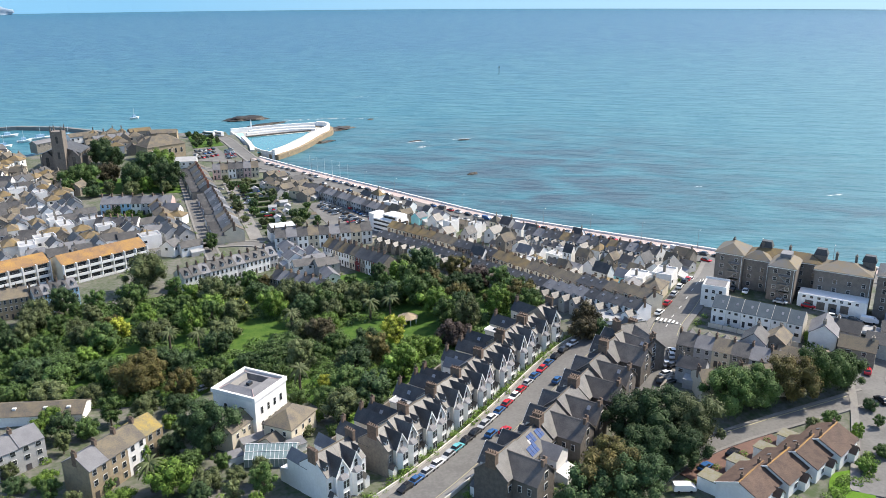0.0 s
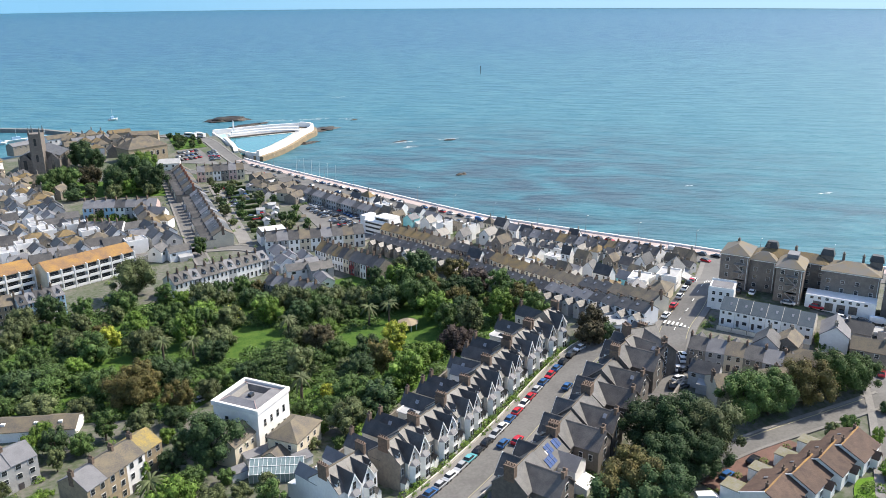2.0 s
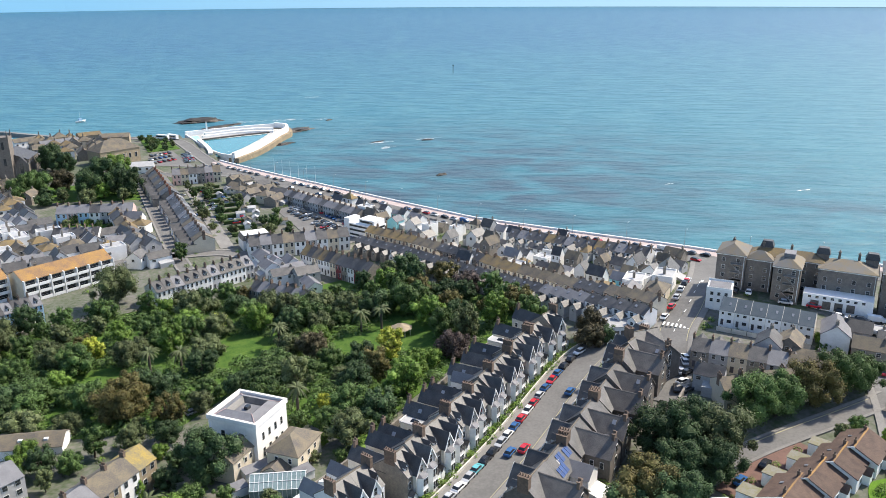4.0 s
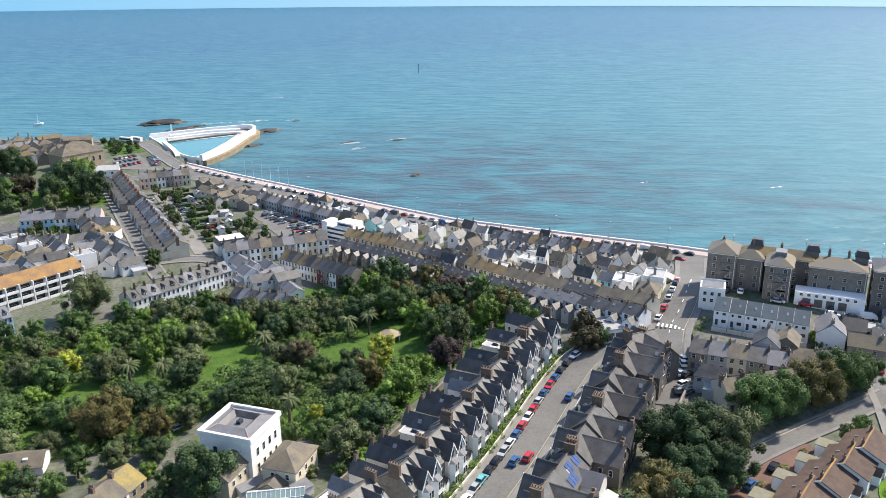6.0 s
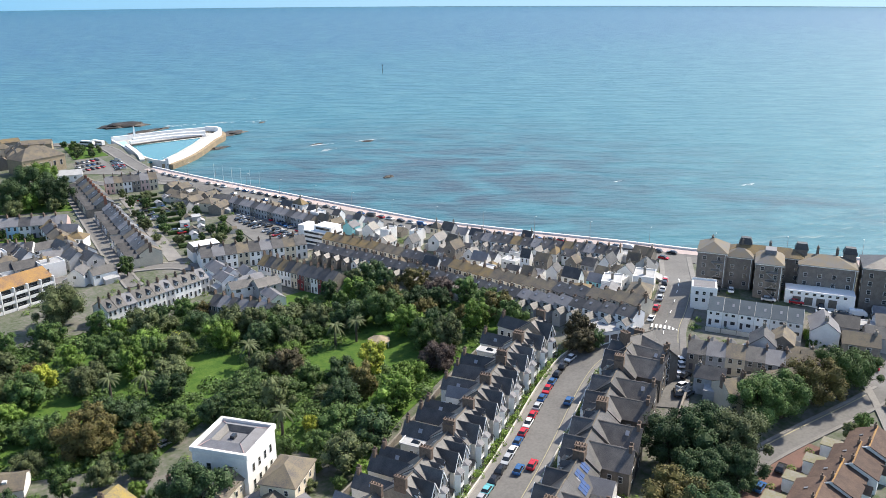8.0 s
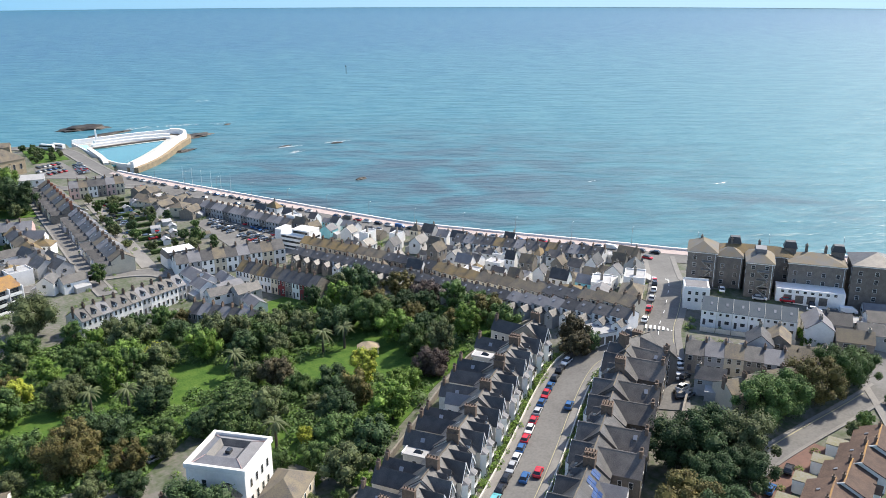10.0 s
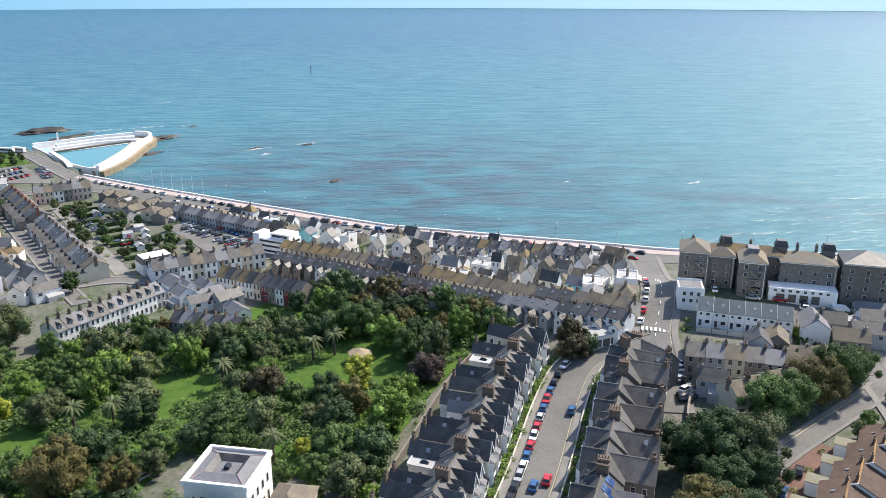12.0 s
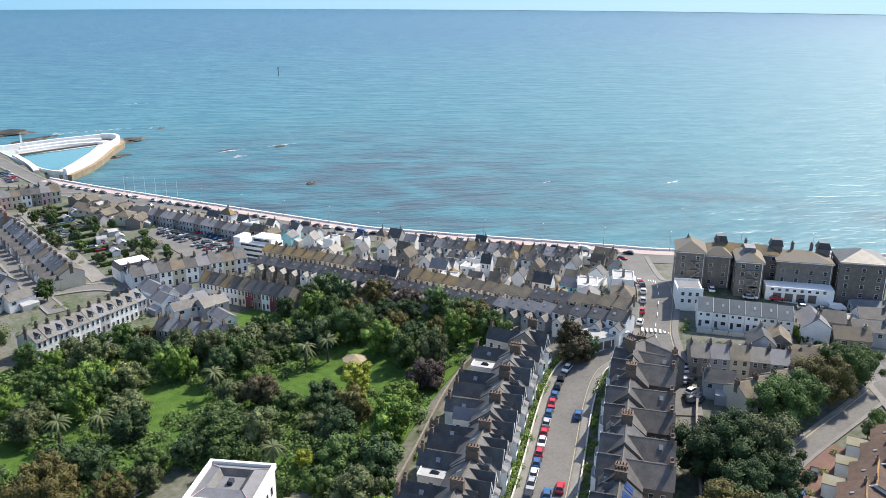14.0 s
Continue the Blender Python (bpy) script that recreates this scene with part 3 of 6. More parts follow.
KINDS = [
    ("white", "white rendered terraced house with a grey slate roof", WHITE, SLATE),
    ("cream", "cream rendered terraced house with a lichened slate roof", CREAM, SLATE_BROWN),
    ("stone", "granite terraced house with a dark slate roof", STONE, SLATE),
    ("ochre", "white terraced house with an ochre lichened roof", WHITE, LICHEN),
    ("grey", "grey rendered terraced house with a pale slate roof", GREY, SLATE_PALE),
    ("pink", "pink painted terraced house with a slate roof", PINK, SLATE_PALE),
    ("blue", "pale blue painted terraced house with a slate roof", BLUE, SLATE_PALE),
    ("red", "dark red painted terraced house with a slate roof", RED, SLATE),
    ("buff", "buff granite house with a lichened slate roof", BUFF, SLATE_BROWN),
    ("buff grey", "buff granite terraced house with a pale blue slate roof", BUFF, SLATE_PALE),
    ("white moss", "white fronted terraced house with a brown mossy slate roof", WHITE, SLATE_BROWN),
    ("buff ochre", "buff granite terraced house with a bright ochre lichened roof", BUFF, OCHRE),
    ("tile", "low white house with a brown tiled roof", WHITE, TILE),
    ("mossy", "cream terraced house with an ochre mossy slate roof", CREAM, LICHEN),
    ("brown", "cream terraced house with a brown mossy slate roof", CREAM, SLATE_BROWN),
]
KIND = {k: (l, w, r) for k, l, w, r in KINDS}


def row(ax, ay, bx, by, n, depth, height, kinds, group, back=True, dormer=False, storeys=2, flip=False, brick=False, rise=2.7):
    """A terrace of n houses; the ridge runs from a to b, the fronts face right of that way (left when flipped)."""
    yaw = math.degrees(math.atan2(by - ay, bx - ax)) + (180 if flip else 0)
    w = math.hypot(bx - ax, by - ay) / n
    for i in range(n):
        k = (i + 0.5) / n
        kind = kinds[i % len(kinds)]
        OCC.append((ax + (bx - ax) * k, ay + (by - ay) * k, max(w, depth) * 0.62))
        label, wall, roof = KIND[kind]
        put((kind, back, dormer, storeys, brick, group), terrace_house(label, wall, roof, back, dormer, group, storeys, brick, flip, rise),
            place(ax + (bx - ax) * k, ay + (by - ay) * k, yaw, w / 5.0, depth / 8.0, height / (2.8 * storeys + rise) * random.uniform(0.99, 1.02)))


def bowed_row(line, wide, depth, height, runs, group, **more):
    """A terrace that bends along a line; runs: how many houses of which kind follow one another."""
    kinds = [k for k, c in runs for _ in range(c)]
    for (ax, ay), (bx, by) in zip(line, line[1:]):
        n = max(1, round(math.hypot(bx - ax, by - ay) / wide))
        row(ax, ay, bx, by, n, depth, height, kinds[:n], group, **more)
        kinds = kinds[n:] + kinds[:n]


# ---- trees ----
def tree_maker(kind, seed, label, tall=9.0, wide=4.6, leaves=3500, size=0.215, low=0.2):
    def make():
        rng = random.Random(seed)
        t = thing("tree", label, "tree", "trees of the town and gardens")
        bm = bmesh.new()
        bmesh.ops.create_cone(bm, cap_ends=True, segments=7, radius1=0.035 * tall, radius2=0.015 * tall, depth=tall * 0.6, matrix=Matrix.Translation((0, 0, tall * 0.28)))
        lobes = []
        for i in range(38):
            a, h = i * 2.399 + rng.uniform(-0.6, 0.6), low + 0.1 + (0.95 - low - 0.1) * (i + 0.5) / 38
            rad = wide * rng.uniform(0.8, 1.2) * math.sin(math.pi * min(0.95, max(0.15, (h - low) / (1.08 - low)))) ** 0.7
            d = rad * rng.uniform(0.3, 0.95)
            c = Vector((d * math.cos(a), d * math.sin(a), h * tall))
            lobes.append((c, wide * rng.choice((0.16, 0.2, 0.24, 0.28, 0.36))))
            if i % 2:
                way = c - Vector((0, 0, tall * 0.3))
                q = way.to_track_quat("Z", "Y").to_matrix().to_4x4()
                bmesh.ops.create_cone(bm, cap_ends=False, segments=5, radius1=0.012 * tall, radius2=0.004 * tall, depth=way.length, matrix=Matrix.Translation(Vector((0, 0, tall * 0.3)) + way / 2) @ q)
        part("trunk", bm, BARK, t)
        verts, faces = [], []
        tries = 0
        while len(faces) < leaves and tries < leaves * 6:
            tries += 1
            c, r = lobes[tries % len(lobes)]
            d = Vector((rng.gauss(0, 1), rng.gauss(0, 1), rng.gauss(0.45, 1))).normalized()
            p = c + d * r * (rng.uniform(0.72, 1.15) + 0.25 * noise.noise(c + d * 2.7))
            if any((p - c2).length < r2 * 0.7 for c2, r2 in lobes):
                continue
            n = (d + Vector((rng.uniform(-.7, .7), rng.uniform(-.7, .7), rng.uniform(-.3, .9)))).normalized()
            u = Matrix.Rotation(rng.uniform(0, 6.283), 3, n) @ n.orthogonal().normalized()
            v = n.cross(u)
            s = size * rng.uniform(0.55, 1.4)
            k = len(verts)
            verts += [p + u * s, p + v * s * 0.7 + n * s * 0.25, p - u * s, p - v * s * 0.7 - n * s * 0.1]
            faces.append((k, k + 1, k + 2, k + 3))
        me = bpy.data.meshes.new("crown")
        me.from_pydata(verts, [], faces)
        core = bmesh.new()
        for c, r in lobes:
            bmesh.ops.create_icosphere(core, subdivisions=1, radius=r * 0.76, matrix=Matrix.Translation(c))
        core.from_mesh(me)
        core.to_mesh(me), core.free()
        me.materials.append(LEAVES[kind])
        part("crown", me, None, t)
        return t
    return make


TREES = {}
for kind, look_word in (("green", "leafy green tree with a rounded crown"), ("dark", "dense dark green broadleaf tree"), ("olive", "olive green broadleaf tree"), ("bright", "bright green leafy shrub tree"),
                        ("copper", "broad copper brown leaved tree"), ("rust", "rust tinged tree turning to autumn"), ("yellow", "bushy golden yellow leaved shrub"), ("purple", "round purple leaved garden tree")):
    for v in range(3):
        TREES[kind, v] = tree_maker(kind, 17 * len(TREES) + 3, look_word, (9.0, 10.5, 7.5)[v], (4.6, 3.9, 4.9)[v])
for kind in LEAVES:
    TREES[kind, 3] = tree_maker(kind, 300 + len(kind) * 7 + len(TREES), "tall spreading mature tree with dense foliage", 9.0, 4.9, 10500, 0.14)
TREE_GAP = []


def tree(x, y, kind="green", s=1.0, v=None, h=1.0):
    v = (3 if s > 1.3 else random.randrange(3)) if v is None else v
    TREE_GAP.append((x, y))
    return put(("tree", kind, v), TREES[kind, v], place(x, y, random.uniform(0, 360), s, s, s * h, -1.1 * s))


def palm_maker():
    t = thing("palm_tree", "palm with a crown of arching fronds", "palm", "palms of the gardens")
    bm = bmesh.new()
    bmesh.ops.create_cone(bm, cap_ends=True, segments=8, radius1=0.35, radius2=0.25, depth=6, matrix=Matrix.Translation((0, 0, 3)))
    part("trunk", bm, BARK, t)
    rng = random.Random(5)
    for i in range(18):
        a, up = i * 2.4, rng.uniform(-0.2, 1.2)
        d, s = Vector((math.cos(a), math.sin(a), 0)), Vector((-math.sin(a), math.cos(a), 0))
        f = bmesh.new()
        rows_ = []
        for k in range(6):
            q = k / 5
            c = Vector((0, 0, 6)) + d * 2.9 * q + Vector((0, 0, up * 2.2 * q - 2.4 * q * q))
            wd = 0.35 * math.sin(math.pi * (0.1 + 0.85 * q))
            rows_.append((f.verts.new(c - s * wd - Vector((0, 0, wd * 0.5))), f.verts.new(c), f.verts.new(c + s * wd - Vector((0, 0, wd * 0.5)))))
        for r, q in zip(rows_, rows_[1:]):
            f.faces.new((r[0], r[1], q[1], q[0])), f.faces.new((r[1], r[2], q[2], q[1]))
        part("frond", f, LEAVES["olive"], t)
    return t


# ---- cars ----
CAR_NAMES = ["white", "red", "blue", "black", "silver", "dark grey", "teal"]


def car_maker(c, van=False, near=True):
    def make():
        t = thing("van" if van else "car", "parked " + CAR_NAMES[c] + (" van" if van else " hatchback car") + " on the tarmac", "van" if van else "car", "parked cars")
        if van:
            side = [(-2.4, 0.35), (2.4, 0.35), (2.5, 1.0), (1.9, 1.15), (1.2, 1.95), (-2.4, 2.0)]
            cab = [(1.15, 1.2), (1.85, 1.2), (1.2, 1.85), (0.95, 1.85)]
        else:
            side = [(-2.05, 0.3), (2.05, 0.3), (2.1, 0.72), (1.1, 0.92), (-1.9, 0.98), (-2.1, 0.7)]
            cab = [(-1.85, 0.95), (1.15, 0.9), (0.35, 1.42), (-1.35, 1.45)]
        body = bmesh.new()
        hull([(x, y * (0.9 if z > 0.9 else 0.8 if z < 0.4 else 0.88), z) for x, z in side for y in (-1, 1)], body)
        bmesh.ops.bevel(body, geom=body.edges[:], offset=0.06, segments=1, affect="EDGES")
        b = part("body", body, CARS[c], t)
        if not van:
            part("glasshouse", hull([(x, y * (0.62 if z > 1.2 else 0.8), z) for x, z in cab for y in (-1, 1)]), GLASS, t)
            roof = hull([(x, y * 0.6, z) for x, z in ((0.3, 1.43), (-1.3, 1.46), (0.2, 1.49), (-1.2, 1.51)) for y in (-1, 1)])
            if near:
                part("roof", roof, CARS[c], t)
            else:
                roof.free()
        else:
            part("windscreen", hull([(x, y * 0.78, z + 0.06) for x, z in ((1.85, 1.2), (1.25, 1.88), (1.8, 1.15), (1.2, 1.85)) for y in (-1, 1)]), GLASS, t)
        for x in (-1.3, 1.3) if near else ():
            for y in (-0.78, 0.78):
                w = bmesh.new()
                bmesh.ops.create_cone(w, cap_ends=True, segments=10, radius1=0.32, radius2=0.32, depth=0.2, matrix=pose(x, y, 0.32, 90))
                part("wheel", w, RUBBER, t)
        return t
    return make


def car(x, y, yaw, c, van=False, up=0.06):
    near = y < 240
    return put(("car", c, van, near), car_maker(c, van, near), place(x, y, yaw + random.uniform(-2, 2), up=up))


def walk_line(line, s):
    """Point and heading (degrees) s metres along a line."""
    for (ax, ay), (bx, by) in zip(line, line[1:]):
        d = math.hypot(bx - ax, by - ay)
        if s <= d:
            return ax + (bx - ax) * s / d, ay + (by - ay) * s / d, math.degrees(math.atan2(by - ay, bx - ax))
        s -= d
    return bx, by, math.degrees(math.atan2(by - ay, bx - ax))


def along(line, x, y):
    """Metres along the line to the point of it nearest to x, y."""
    best, out, s = 1e9, 0, 0
    for (ax, ay), (bx, by) in zip(line, line[1:]):
        dx, dy = bx - ax, by - ay
        d = math.hypot(dx, dy)
        k = max(0, min(1, ((x - ax) * dx + (y - ay) * dy) / d / d))
        q = math.hypot(x - ax - k * dx, y - ay - k * dy)
        if q < best:
            best, out = q, s + k * d
        s += d
    return out


def beside(line, s, off):
    """Point off metres left of the line."""
    x, y, a = walk_line(line, s)
    return x - off * math.sin(radians(a)), y + off * math.cos(radians(a)), a


# ---- the street of gabled villas ----
s0, s1 = along(STREET, 45.5, 146.0), along(STREET, 113.2, 191.3)
n = 14
for i in range(n):
    x, y, a = beside(STREET, s0 + (s1 - s0) * (i + 0.5) / n, 9.9)
    OCC.append((x, y, 11))
    q = (0, 3, 0, 1, 3, 0, 0, 2)[i % 8]
    wall, front, rear, tint = ((STONE, PALE, "gable", "stone"), (GREY, WHITE, "flat", "white fronted"), (STONE, WHITE, "low", "white gabled"), (PALE, PALE, "gable", "pale rendered"), (WHITE, WHITE, "low", "white rendered"))[q]
    put(("villa", q), gabled_villa("tall " + tint + " Victorian villa with bay windows and slate roof", wall, "gabled villas along the street", False, front, rear),
        place(x, y, a, -(s1 - s0) / n / 6.8 if i % 2 else (s1 - s0) / n / 6.8, 1, 0.95 + 0.03 * ((i * 5) % 3 - 1)))
for side in (0, 1):
    x, y, a = beside(STREET, s0 - 13.5 + 5.6 * side, 12.5)
    OCC.append((x, y, 9))
    put(("villa", 4), gabled_villa("tall white rendered Victorian villa with bay windows and slate roof", WHITE, "gabled villas along the street", False, WHITE, "low"), place(x, y, a, -0.82 if side else 0.82, 1, 0.95))
s0, s1 = along(STREET, 66.8, 138.4), along(STREET, 123.3, 184.2)
n = 8
for i in range(-1, n):
    x, y, a = beside(STREET, s0 + (s1 - s0) * (i + 0.5) / n, -10.7)
    OCC.append((x, y, 10))
    plain = i == 0
    put(("cross villa", plain), gabled_villa("tall stone villa with a plain rear slope and slate roof" if plain else "tall stone villa with steep gables and a long slate wing", STONE_DARK if i % 3 == 2 else STONE, "stone villas along the street", not plain, STONE, "low"),
        place(x, y, a + 180, -(s1 - s0) / n / 6.8 if i % 2 else (s1 - s0) / n / 6.8, 0.9, 0.95 + 0.025 * ((i * 7) % 3 - 1)))

x, y, a = beside(STREET, s0 + (s1 - s0) * 0.5 / n, -10.7)
sp = thing("solar_panel", "dark blue solar panels on a slate roof", "solar panel", m=place(x, y, a + 180, (s1 - s0) / n / 6.8, 0.9, 0.93))
for px, py, nx, ny in ((-2.9, 5.5, 2, 2), (-0.6, 5.3, 2, 2), (0.4, 7.0, 3, 2)):
    for i in range(nx):
        for j in range(ny):
            xx, yy = px + i * 0.82, py + j * 0.95
            z0, z1 = 11.12 - (yy - 4.5) * 0.8, 11.12 - (yy + 0.88 - 4.5) * 0.8
            part("panel", slab([(xx, yy, z0), (xx + 0.76, yy, z0), (xx + 0.76, yy + 0.88, z1), (xx, yy + 0.88, z1)], 0.07), BLUE_GLASS, sp)

for side, off in ((1, 31.2), (-1, 30.2)):
    gl = [beside(STREET, q, side * off)[:2] for q in range(8, 118, 5)]
    tagged(new("garden_wall", finish("garden_wall", ribbon(gl, 0.25, 0.25, 1.7, 3.0), STONE)), "weathered granite garden wall behind the villas", "wall", kind="structure")
for side, off in ((1, 6.45), (-1, 6.45)):
    gl = [beside(STREET, q, side * off)[:2] for q in range(8, 124, 4)]
    tagged(new("front_wall", finish("front_wall", ribbon(gl, 0.15, 0.15, 0.9, 2.0), PALE)), "low pale front garden wall along the footway", "wall", kind="structure")

# parked cars along the street
order = [3, 2, 4, 0, 4, 6, 3, 3, 4, 0, 2, 1, 0, 1, 4, 2, 1, 2, 3, 3, 0]
s0, s1 = along(STREET, 45.2, 143.2), along(STREET, 110.7, 189.5)
for i, c in enumerate(order):
    x, y, a = beside(STREET, s0 + (s1 - s0) * i / (len(order) - 1), 3.4)
    car(x, y, a + (180 if i % 4 == 0 else 0), c, up=0.07)
for x, y, c in ((73.9, 157.5, 1), (70.4, 157.8, 2), (96.8, 173.6, 2)):
    x2, y2, a = walk_line(STREET, along(STREET, x, y))
    car(x, y, a, c, up=0.07)
for i in range(7):
    x, y, a = beside(CROSS, along(CROSS, 141.7, 189.1) + i * 6.4, 4.4)
    car(x, y, a, [0, 1, 4, 0, 3, 1, 0][i], up=0.08)

# ---- terraces ----
bowed_row([(103.0, 347.0), (114.0, 325.0), (126.5, 286.0), (135.0, 243.0), (136.6, 212.0), (139.5, 192.5)], 5.2, 7.0, 7.4, [("mossy", 6), ("brown", 3), ("stone", 5), ("mossy", 4), ("brown", 6), ("stone", 3), ("brown", 5)], "long brown-roofed terrace", back=False, flip=True, rise=2.1)
bowed_row([(94.5, 336.0), (106.0, 313.0), (114.0, 285.0), (122.0, 255.0), (126.5, 228.0), (130.7, 200.0), (133.8, 189.0)], 5.2, 6.4, 7.0, [("stone", 4), ("white", 5), ("stone", 5), ("white", 7), ("grey", 4), ("white", 6)], "long slate-roofed terrace", flip=True, rise=2.1)
row(155.0, 309.0, 184.5, 252.5, 14, 7.5, 7.2, ["white", "grey", "white", "white", "ochre"], "white terrace facing the promenade", flip=True)
row(48.4, 348.0, 91.3, 343.9, 9, 9, 9, ["white", "grey", "white", "cream"], "pale terrace by the car park")
row(68.5, 326.5, 77.9, 308.4, 6, 8, 9, ["ochre", "white", "brown"], "white terrace with rear extensions", flip=False, back=False)
row(77.9, 308.4, 85.0, 291.3, 5, 8, 9, ["red", "stone", "white"], "white terrace with rear extensions", back=False)
row(5.4, 308.7, 43.5, 325.1, 11, 9, 8.5, ["white", "white", "grey", "white"], "white terrace with dormers facing the gardens", dormer=True, back=False)
row(41.2, 297.0, 56.4, 275.8, 7, 8, 8, ["stone", "grey"], "grey slate terrace behind the gardens", back=False)
row(26.4, 514.6, 28.6, 452.1, 8, 9, 8.5, ["brown", "stone", "cream", "stone"], "long terrace on the narrow lane", flip=True, brick=True)
row(30.0, 447.3, 31.4, 404.0, 7, 8, 7.6, ["grey", "white", "stone"], "grey terrace on the narrow lane", flip=True)
row(31.2, 399.4, 32.5, 362.6, 6, 9, 8.2, ["white", "brown", "grey", "white"], "white terrace on the narrow lane", flip=True)
row(-25.3, 439.2, 9.0, 429.6, 7, 9, 9, ["blue", "pink", "blue", "white", "grey"], "colour-washed terrace with front gardens", back=False)
row(35.3, 502.4, 62.6, 500.6, 6, 9, 9, ["pink", "cream", "white", "stone"], "terrace near the bathing pool", back=False)


def modern_house():
    """Plain white house of a stepped modern terrace, its roof falling towards the back lane."""
    h = thing("terraced_house", "modern white rendered terraced house with a blue grey roof", "house", "white terrace behind the hotel")
    FINE[0] = False
    part("wall", gable_wall(-2.5, 2.5, -4, 4, -3, 5.4, 8.5), WHITE, h)
    part("roof", gable_roof(-2.53, 2.4, -4, 4, 5.4, 8.65, 0.2), SLATE_BLUE, h)
    part("party_wall", gable_wall(2.4, 2.55, -4.05, 4.05, -3, 5.5, 8.75), PALE, h)
    part("skylight", slab([(0.2, -2.4, 6.8), (0.9, -2.4, 6.8), (0.9, -1.6, 7.45), (0.2, -1.6, 7.45)], 0.15), METAL, h)
    for x, z, w, t in ((-1.3, 3.8, 0.7, 0.8), (0.9, 3.8, 1.1, 0.8), (0.9, 1.0, 1.4, 1.1)):
        window(h, x, -4, z, w, t, frame_mat=DOOR)
    part("door", box(-1.8, -0.9, -4.07, -4.0, 0, 2.1), DOOR, h)
    part("fence", box(-2.4, 2.4, -7.0, -6.9, -2, 0.5), PALE, h)
    return h


for i in range(6):
    k = (i + 0.5) / 6
    x, y = 153.1 + 15.0 * k, 181.2 - 20.0 * k
    OCC.append((x, y, 5))
    put("modern house", modern_house, place(x, y, math.degrees(math.atan2(-20.0, 15.0)), 25.0 / 6 / 5.0, 0.95, 0.84))
row(131.2, 167.9, 149.3, 146.3, 6, 8, 6.8, ["stone", "grey", "brown"], "low granite terrace", back=True)
row(123.2, 149.6, 149.0, 142.0, 5, 8, 7.0, ["brown", "cream"], "brown-roofed terrace behind the trees", back=False)
row(87.3, 433.2, 109.7, 377.7, 14, 8, 6.5, ["grey", "stone", "grey"], "grey cottages behind the promenade")


def tiled_house():
    """Low white pair under one brown tiled roof: flat-roofed garage on the lane side, gabled porch on the garden side."""
    h = thing("house", "low white house with a lichened brown tiled roof", "house", "row of low brown-tiled houses")
    FINE[0] = False
    part("wall", gable_wall(-6, 6, -5.0, 4.6, -2, 3.5, 5.5), WHITE, h)
    part("roof", gable_roof(-6.6, 6.2, -5.0, 4.6, 3.5, 5.7, 0.3), TILE, h)
    part("ridge", box(-6.6, 6.2, -0.35, 0.0, 5.55, 5.76), ORANGE, h)
    part("bargeboard", slab([(-6.78, 4.95, 3.38), (-6.6, 4.95, 3.38), (-6.6, -0.2, 5.78), (-6.78, -0.2, 5.78)], 0.25), PAINT, h)
    for x in (-4.4, 4.6):
        chimney(h, x, 0.15, 5.0, 6.4, CHIM, 1, 0.55, 0.55)
    g = part("garage", box(-5.6, -1.2, 4.6, 9.0, -2, 2.5), PAINT, h)
    part("garage_roof", box(-5.8, -1.0, 4.9, 9.2, 2.5, 2.68), MOSS, g)
    for x in (-4.6, -3.4, -2.2):
        window(g, x, 9.0, 0.6, 1.0, 1.6, "+y")
    window(h, 2.6, 4.6, 0.9, 1.6, 1.3, "+y"), window(h, 4.6, -5.0, 0.9, 1.8, 1.4), window(h, -2.0, -5.0, 0.9, 1.8, 1.4)
    p = part("porch", gable_wall(-0.2, 2.8, -6.4, -4.2, -2, 2.4, 3.6, "y"), PAINT, h)
    part("porch_roof", gable_roof(-0.2, 2.8, -6.6, -4.0, 2.4, 3.7, 0.2, 0.15, "y"), TILE, p)
    part("skylight", slab([(0.5, 2.6, 4.6), (1.2, 2.6, 4.6), (1.2, 1.9, 4.95), (0.5, 1.9, 4.95)], 0.12), METAL, h)
    return h


TILED = [((104.3, 110.8), (113.5, 114.9)), ((113.3, 113.0), (121.9, 116.6)), ((122.1, 114.7), (130.3, 118.4)), ((130.1, 116.4), (138.5, 120.1))]
for (ax, ay), (bx, by) in TILED:
    yaw, l = math.degrees(math.atan2(by - ay, bx - ax)), math.hypot(bx - ax, by - ay)
    OCC.append(((ax + bx) / 2, (ay + by) / 2, 9))
    put("tiled house", tiled_house, place((ax + bx) / 2, (ay + by) / 2, yaw, l / 11.6))
dl = [(101.6, 121.9), (109.2, 124.3), (120.2, 126.2), (128.6, 128.2)]
tagged(new("driveway", finish("driveway", ribbon(smooth_line(dl), 3.2, 3.2, 0.07, 0.4), DRIVE)), "red brown paved driveways before the garages", "driveway", kind="structure")
gr = thing("garage", "flat-roofed white garage at the street end", "garage", m=place(127.0, 192.3, -12))
part("wall", box(-6, 6, -3.5, 3.5, -2, 3.2), WHITE, gr), part("roof", box(-6.2, 6.2, -3.7, 3.7, 3.21, 3.45), GREY, gr)
for x in (-4, -1.3, 1.3, 4):
    part("door", box(x - 1.1, x + 1.1, -3.56, -3.5, 0, 2.2), STONE_DARK, gr)
row(-23.0, 172.4, -7.3, 187.4, 4, 8.5, 10.5, ["buff grey", "buff", "white moss", "buff ochre"], "buff granite terrace", back=False, storeys=3)


